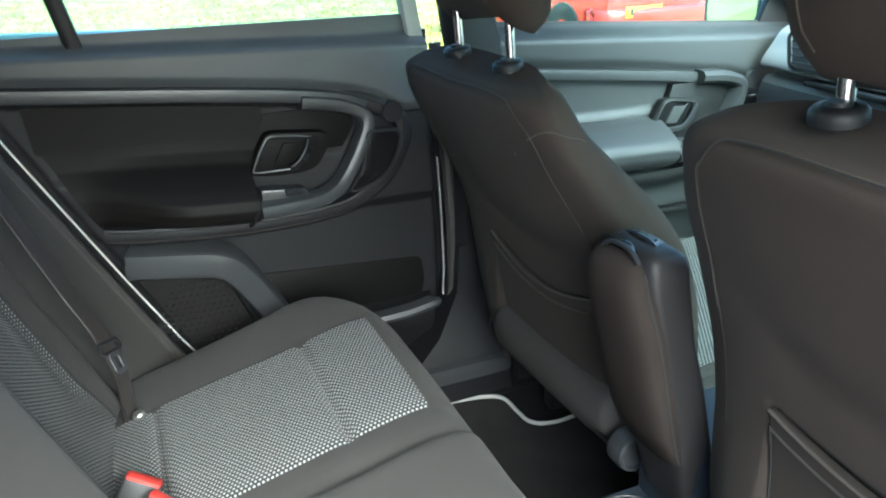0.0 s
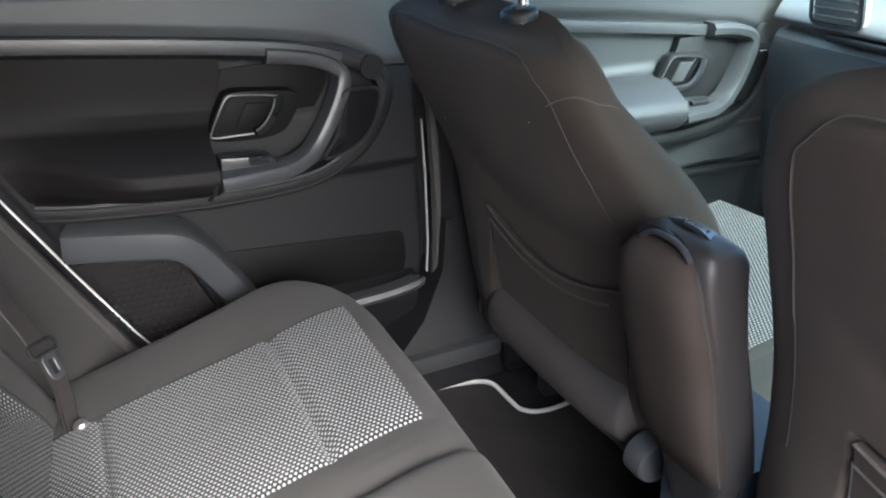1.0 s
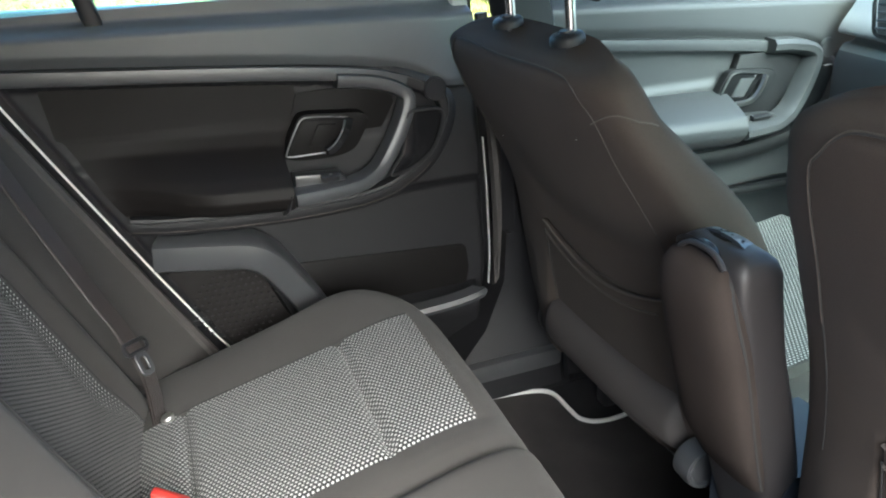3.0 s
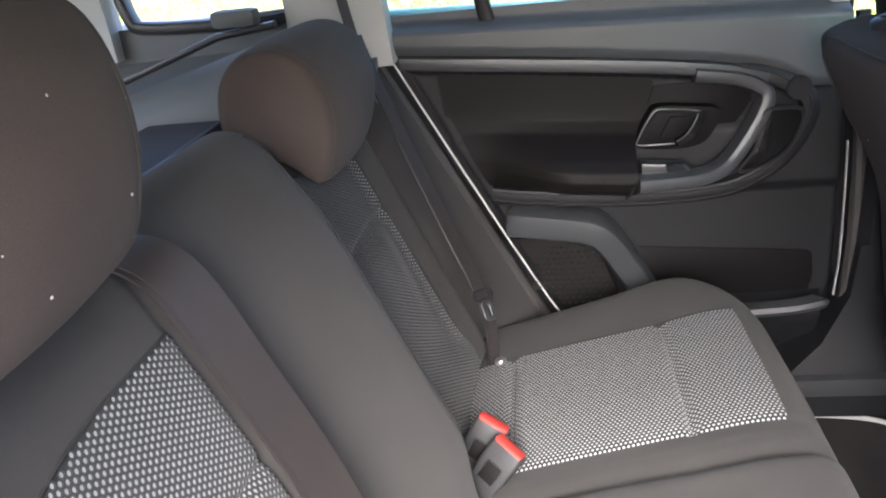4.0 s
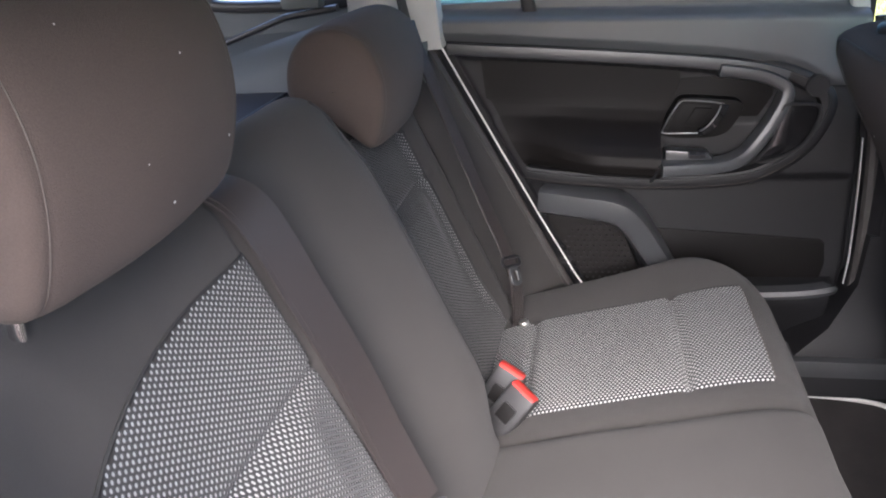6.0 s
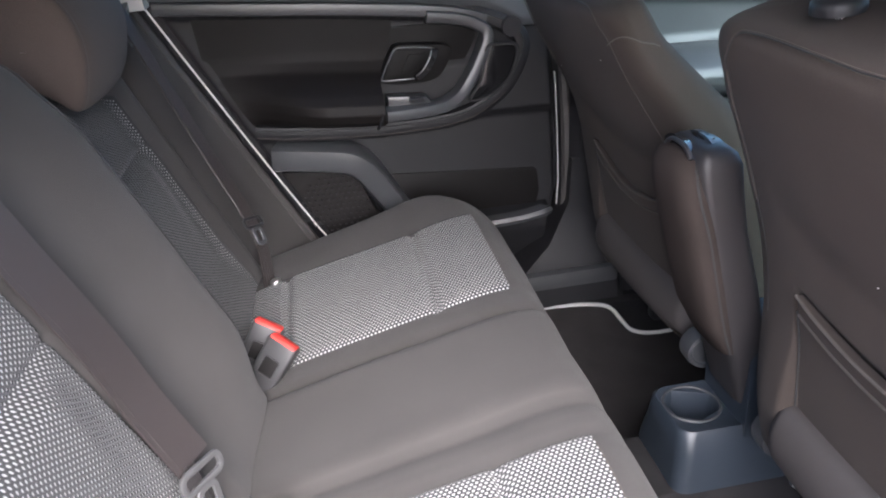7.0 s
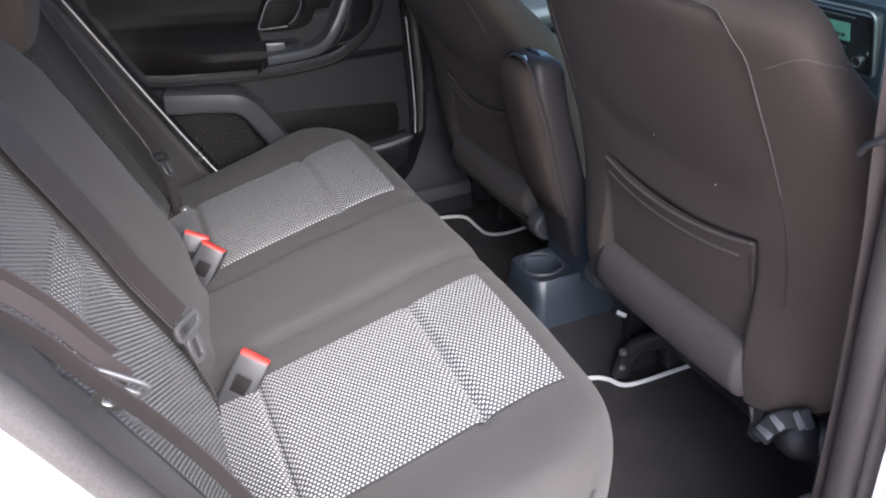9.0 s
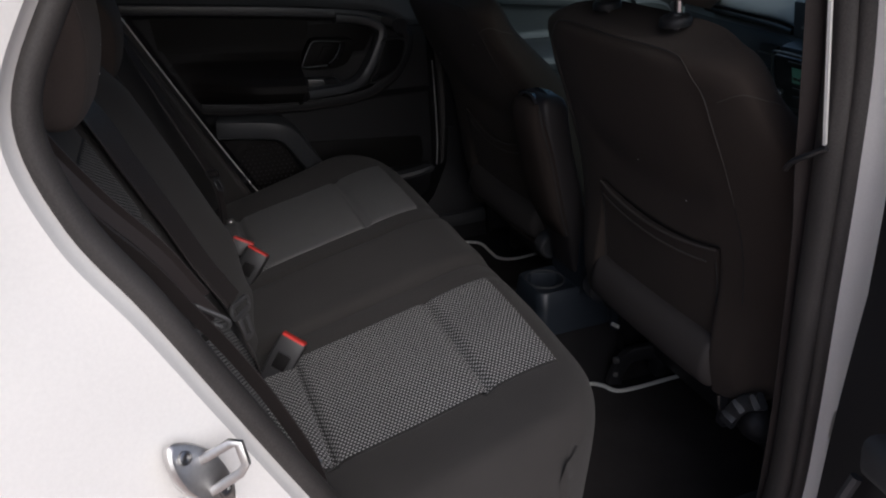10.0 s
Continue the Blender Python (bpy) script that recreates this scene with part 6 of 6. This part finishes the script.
smooth_dash = smooth_path([(1.15, 0, 0.60), (1.02, 0, 0.66), (0.98, 0, 0.76), (0.965, 0, 0.86), (0.96, 0, 0.955), (0.975, 0, 0.995), (1.0, 0, 1.00), (1.005, 0, 1.012), (0.965, 0, 1.018), (0.958, 0, 1.030), (0.980, 0, 1.062), (1.03, 0, 1.105), (1.20, 0, 1.125), (1.40, 0, 1.06)], 6)
# One moulding in two greys: the upper one holds light from the windscreen.
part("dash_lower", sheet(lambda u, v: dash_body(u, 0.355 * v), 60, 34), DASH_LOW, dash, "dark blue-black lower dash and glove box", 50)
part("dash_upper", sheet(lambda u, v: dash_body(u, 0.355 + 0.645 * v), 60, 52), DASH_LIT, dash, "upper dash moulding, windscreen light in its grey", 50)
# Black strip standing for the shade inside the open shelf slot.
part("dash_slot", sweep([(0.990, 0.50, 1.008), (0.975, 0.35, 1.008), (0.955, 0.20, 1.008), (0.93, 0.12, 1.008)], rounded(0.012, 0.03, 0.003, 2), (1, 0, 0)), PLASTIC_BLACK, dash, "black strip for the shaded shelf slot")
vent = part("air_vent", rbox((0.03, 0.10, 0.075), 0.012, pose(0.968, 0.475, 1.072, 0, -12, 4)), DASH_LIT, dash, "square air vent")
for i in range(4):
    part("vent_slat", rbox((0.012, 0.082, 0.004), 0.001, pose(0.952, 0.475, 1.050 + 0.014 * i, 0, 10, 4)), PLASTIC_GREY, vent)
part("vent_frame", sweep([pose(0.953, 0.475, 1.072, 0, -12, 4) @ Vector((0, a, b)) for a, b in rounded(0.102, 0.077, 0.015, 4)], circle(0.004, 6), (-1, 0, 0), True), PLASTIC_GREY, dash, "grey vent frame")
part("dial_panel", rbox((0.012, 0.32, 0.085), 0.005, pose(0.916, -0.045, 1.040, 0, -10, 0)), DASH_LOW, dash, "grey panel behind the dials")
for y in (0.036, -0.019, -0.072, -0.150):
    kn = part("dial", lathe([(0.0, 0.014), (0.012, 0.014), (0.014, 0.010), (0.015, 0.0), (0.022, -0.001), (0.022, -0.006)], pose(0.905, y, 1.051, 0, -80, 0), 22), PLASTIC_BLACK, dash, "black dial with chrome bar")
    part("dial_bar", rbox((0.004, 0.005, 0.024), 0.001, pose(0.889, y, 1.051, 20, 0, 0)), CHROME, kn)
    part("dial_ring", tube([pose(0.900, y, 1.051, 0, -80, 0) @ Vector((0.0185 * math.cos(i * 0.39), 0.0185 * math.sin(i * 0.39), 0.003)) for i in range(16)], 0.0012, 5, True), SATIN, kn)
radio = part("radio", rbox((0.04, 0.20, 0.125), 0.012, pose(0.885, 0.0, 0.915, 0, -14, 0)), PLASTIC_BLACK, dash, "black car radio")
rp = pose(0.864, 0.0, 0.915, 0, -14, 0)
part("radio_frame", sweep([rp @ Vector((0, a, b)) for a, b in rounded(0.205, 0.130, 0.016, 4)], circle(0.004, 6), (-1, 0, 0), True), PLASTIC_GREY, radio, "grey frame")
part("display", rbox((0.004, 0.088, 0.036), 0.002, rp @ pose(0, -0.004, 0.018)), DISPLAY, radio, "green lit display")
for i in range(6):
    part("display_bar", rbox((0.002, 0.009, 0.006), 0.0, rp @ pose(-0.003, 0.030 - 0.013 * i, 0.012)), TONGUE, radio)
for i in range(3):
    part("radio_key", rbox((0.005, 0.022, 0.007), 0.002, rp @ pose(-0.001, 0.028 - 0.028 * i, -0.014)), PLASTIC_GREY, radio)
    part("radio_key", rbox((0.005, 0.022, 0.007), 0.002, rp @ pose(-0.001, 0.028 - 0.028 * i, -0.034)), PLASTIC_GREY, radio)
part("slot", rbox((0.004, 0.11, 0.004), 0.001, rp @ pose(-0.001, -0.004, 0.048)), PLASTIC_GREY, radio)
for y in (0.075, -0.075):
    kb = part("radio_knob", lathe([(0.0, 0.012), (0.009, 0.011), (0.011, 0.0)], rp @ pose(-0.001, y, -0.030, 0, -90, 0), 18), PLASTIC_BLACK, radio)
    part("knob_ring", tube([rp @ pose(-0.001, y, -0.030, 0, -90, 0) @ Vector((0.010 * math.cos(i * 0.39), 0.010 * math.sin(i * 0.39), 0.011)) for i in range(16)], 0.0014, 5, True), CHROME, radio)
part("fascia", rbox((0.10, 0.23, 0.40), 0.03, pose(0.945, 0.0, 0.80, 0, -8, 0)), CONSOLE, dash, "centre stack moulding")
part("glove_line", rbox((0.006, 0.36, 0.004), 0.001, pose(0.962, 0.36, 0.90)), PLASTIC_BLACK, dash)
part("glove_handle", rbox((0.014, 0.062, 0.020), 0.004, pose(0.952, 0.215, 0.952)), PLASTIC_BLACK, dash, "glove box catch")
part("catch_edge", rbox((0.006, 0.056, 0.003), 0.001, pose(0.945, 0.215, 0.941)), SATIN, dash, "bright edge of the catch")

# ---- near side: striker, open door ----
striker = thing("door_striker", "bright steel striker loop bolted to the white jamb", "striker", (-0.50, -0.755, 0.925))
sm = Matrix.Translation((-0.506, -0.750, 0.925)) @ axes((0.52, 0, -0.85), (0.60, -0.65, 0.37))
lens = [(0.040 * math.cos(a), math.copysign(0.019 * abs(math.sin(a)) ** 1.35, math.sin(a))) for a in [2 * math.pi * k / 32 for k in range(32)]]
part("base_plate", loft([[sm @ Vector((a * k, y, b * k)) for a, b in lens] for y, k in ((-0.003, 1.0), (0.003, 1.0), (0.0050, 0.93))]), STEEL, striker, "pointed oval steel plate")
SEP = sm.to_3x3() @ Vector((0.8, 0, 0.5)).normalized()
OUT = Vector((0.84, -0.18, 0.50)).normalized()
foot_at = sm @ Vector((0.004, 0.002, 0))
loop = [foot_at + SEP * -0.014, foot_at + SEP * -0.013 + OUT * 0.030, foot_at + SEP * -0.009 + OUT * 0.037, foot_at + SEP * 0.009 + OUT * 0.037, foot_at + SEP * 0.013 + OUT * 0.030, foot_at + SEP * 0.014]
part("loop", sweep(loop, rounded(0.008, 0.007, 0.0025, 2), SEP.cross(OUT)), STEEL, striker, "squared steel loop")
for a in (-0.024, 0.024):
    part("screw", lathe([(0.0, 0.001), (0.0035, 0.001), (0.0038, 0.003), (0.0058, 0.0025), (0.006, 0.0)], sm @ pose(a, 0.0055, 0.0, -90, 0, 0), 12), SATIN, striker, "screw head")

odoor = thing("door_rear_right", "open white rear door with dark inner trim", "car door", (0.30, -0.80, 0.45), kind="structure")
dm = Matrix.Translation((0.194, -0.768, 0)) @ pose(0, 0, 0, 0, 0, -6)
part("door_card", slab(lambda u, v: dm @ Vector((-0.012 * math.sin(3.1 * v) - 0.05 * step(0.55, 0.62, v) * (1 - step(0.66, 0.75, v)) * step(0.08, 0.2, u), -0.002 - 0.84 * u, 0.46 + 0.68 * v)), 30, 50, (0.06, 0, 0)), PLASTIC, odoor, "dark plastic door card")
part("door_shell", rbox((0.08, 0.90, 0.78), 0.02, dm @ pose(0.075, -0.45, 0.79)), WHITE_PAINT, odoor, "white painted door shell")
part("armrest", sweep([dm @ Vector((-0.03, -0.09, 0.80)), dm @ Vector((-0.06, -0.2, 0.83)), dm @ Vector((-0.06, -0.6, 0.87))], rounded(0.05, 0.05, 0.015, 3), (0, 0, 1)), PLASTIC_GREY, odoor, "grey armrest")
part("pocket_rim", sweep(smooth_path([dm @ Vector((-0.03, -0.07, 0.62)), dm @ Vector((-0.045, -0.06, 0.68)), dm @ Vector((-0.03, -0.065, 0.75))], 4), circle(0.007, 8), (1, 0, 0)), PLASTIC_GREY, odoor, "grey trim edge")
hinge = part("door_hinge", rbox((0.03, 0.03, 0.045), 0.006, pose(0.232, -0.752, 0.735)), STEEL, odoor, "steel hinge")
part("hinge_pin", lathe([(0.0, 0.02), (0.010, 0.02), (0.011, -0.02)], pose(0.226, -0.772, 0.735), 12), CHROME, hinge)

# ---- across the lawn ----
def parked_car():
    c = thing("parked_car", "red hatchback with yellow rear plate parked on the lawn", "car", (5.45, 7.9, 0.0))
    m = pose(5.45, 6.5, 0, 0, 0, 8)
    rings = []
    for y, w, z0, z1 in ((0.0, 0.76, 0.30, 0.92), (0.05, 0.83, 0.24, 0.96), (0.25, 0.85, 0.20, 0.99), (1.2, 0.86, 0.20, 0.98), (2.8, 0.85, 0.20, 0.90), (3.6, 0.80, 0.22, 0.72), (3.75, 0.68, 0.28, 0.60)):
        rings.append([m @ Vector((a, y, b)) for a, b in [(p, q + (z0 + z1) / 2) for p, q in rounded(2 * w, z1 - z0, 0.10, 4)]])
    part("body", loft(rings), RED_PAINT, c, "red painted body")
    rings = []
    for y, w, z1 in ((0.12, 0.72, 0.95), (0.35, 0.66, 1.42), (1.5, 0.64, 1.46), (2.2, 0.66, 1.30), (2.9, 0.70, 0.92)):
        rings.append([m @ Vector((a, y, b)) for a, b in ((-w - 0.06, 0.88), (-w, z1), (w, z1), (w + 0.06, 0.88))])
    part("cabin", loft(rings), GLOSS_BLACK, c, "dark glazed cabin")
    part("bumper", sweep(smooth_path([m @ Vector((-0.84, 0.35, 0.42)), m @ Vector((-0.80, 0.02, 0.42)), m @ Vector((0, -0.06, 0.42)), m @ Vector((0.80, 0.02, 0.42)), m @ Vector((0.84, 0.35, 0.42))], 5), rounded(0.22, 0.10, 0.04, 3), (0, -1, 0)), RED_PAINT, c, "red bumper")
    pl = part("number_plate", rbox((0.52, 0.012, 0.11), 0.004, m @ pose(-0.42, -0.075, 0.50)), YELLOW, c, "yellow rear plate")
    for i in range(7):
        part("plate_bar", rbox((0.045, 0.004, 0.07), 0.0, m @ pose(-0.60 + 0.064 * i, -0.083, 0.50)), TYRE, pl)
    for sx in (-0.78, 0.78):
        part("tail_light", rbox((0.14, 0.06, 0.24), 0.02, m @ pose(sx * 0.95, 0.02, 0.80)), RED, c, "red tail light")
        for y in (0.75, 3.0):
            part("wheel", lathe([(0.0, 0.07), (0.18, 0.08), (0.20, 0.09), (0.28, 0.09), (0.30, 0.05), (0.30, -0.09)], m @ pose(sx, y, 0.29, 0, 90 if sx > 0 else -90, 0), 24), TYRE, c, "black tyre")


parked_car()
for i, (x, y, sx, sy, a) in enumerate(((4.55, 7.2, 0.9, 0.35, 6), (5.1, 5.9, 0.55, 0.30, 12), (6.1, 5.95, 0.8, 0.35, -4))):
    single("stone_slab", rbox((sx, sy, 0.12), 0.03, pose(x, y, 0.05, 2, 1, a)), STONE, "pale stone slab lying on the lawn", "stone slab", group="stone slabs")
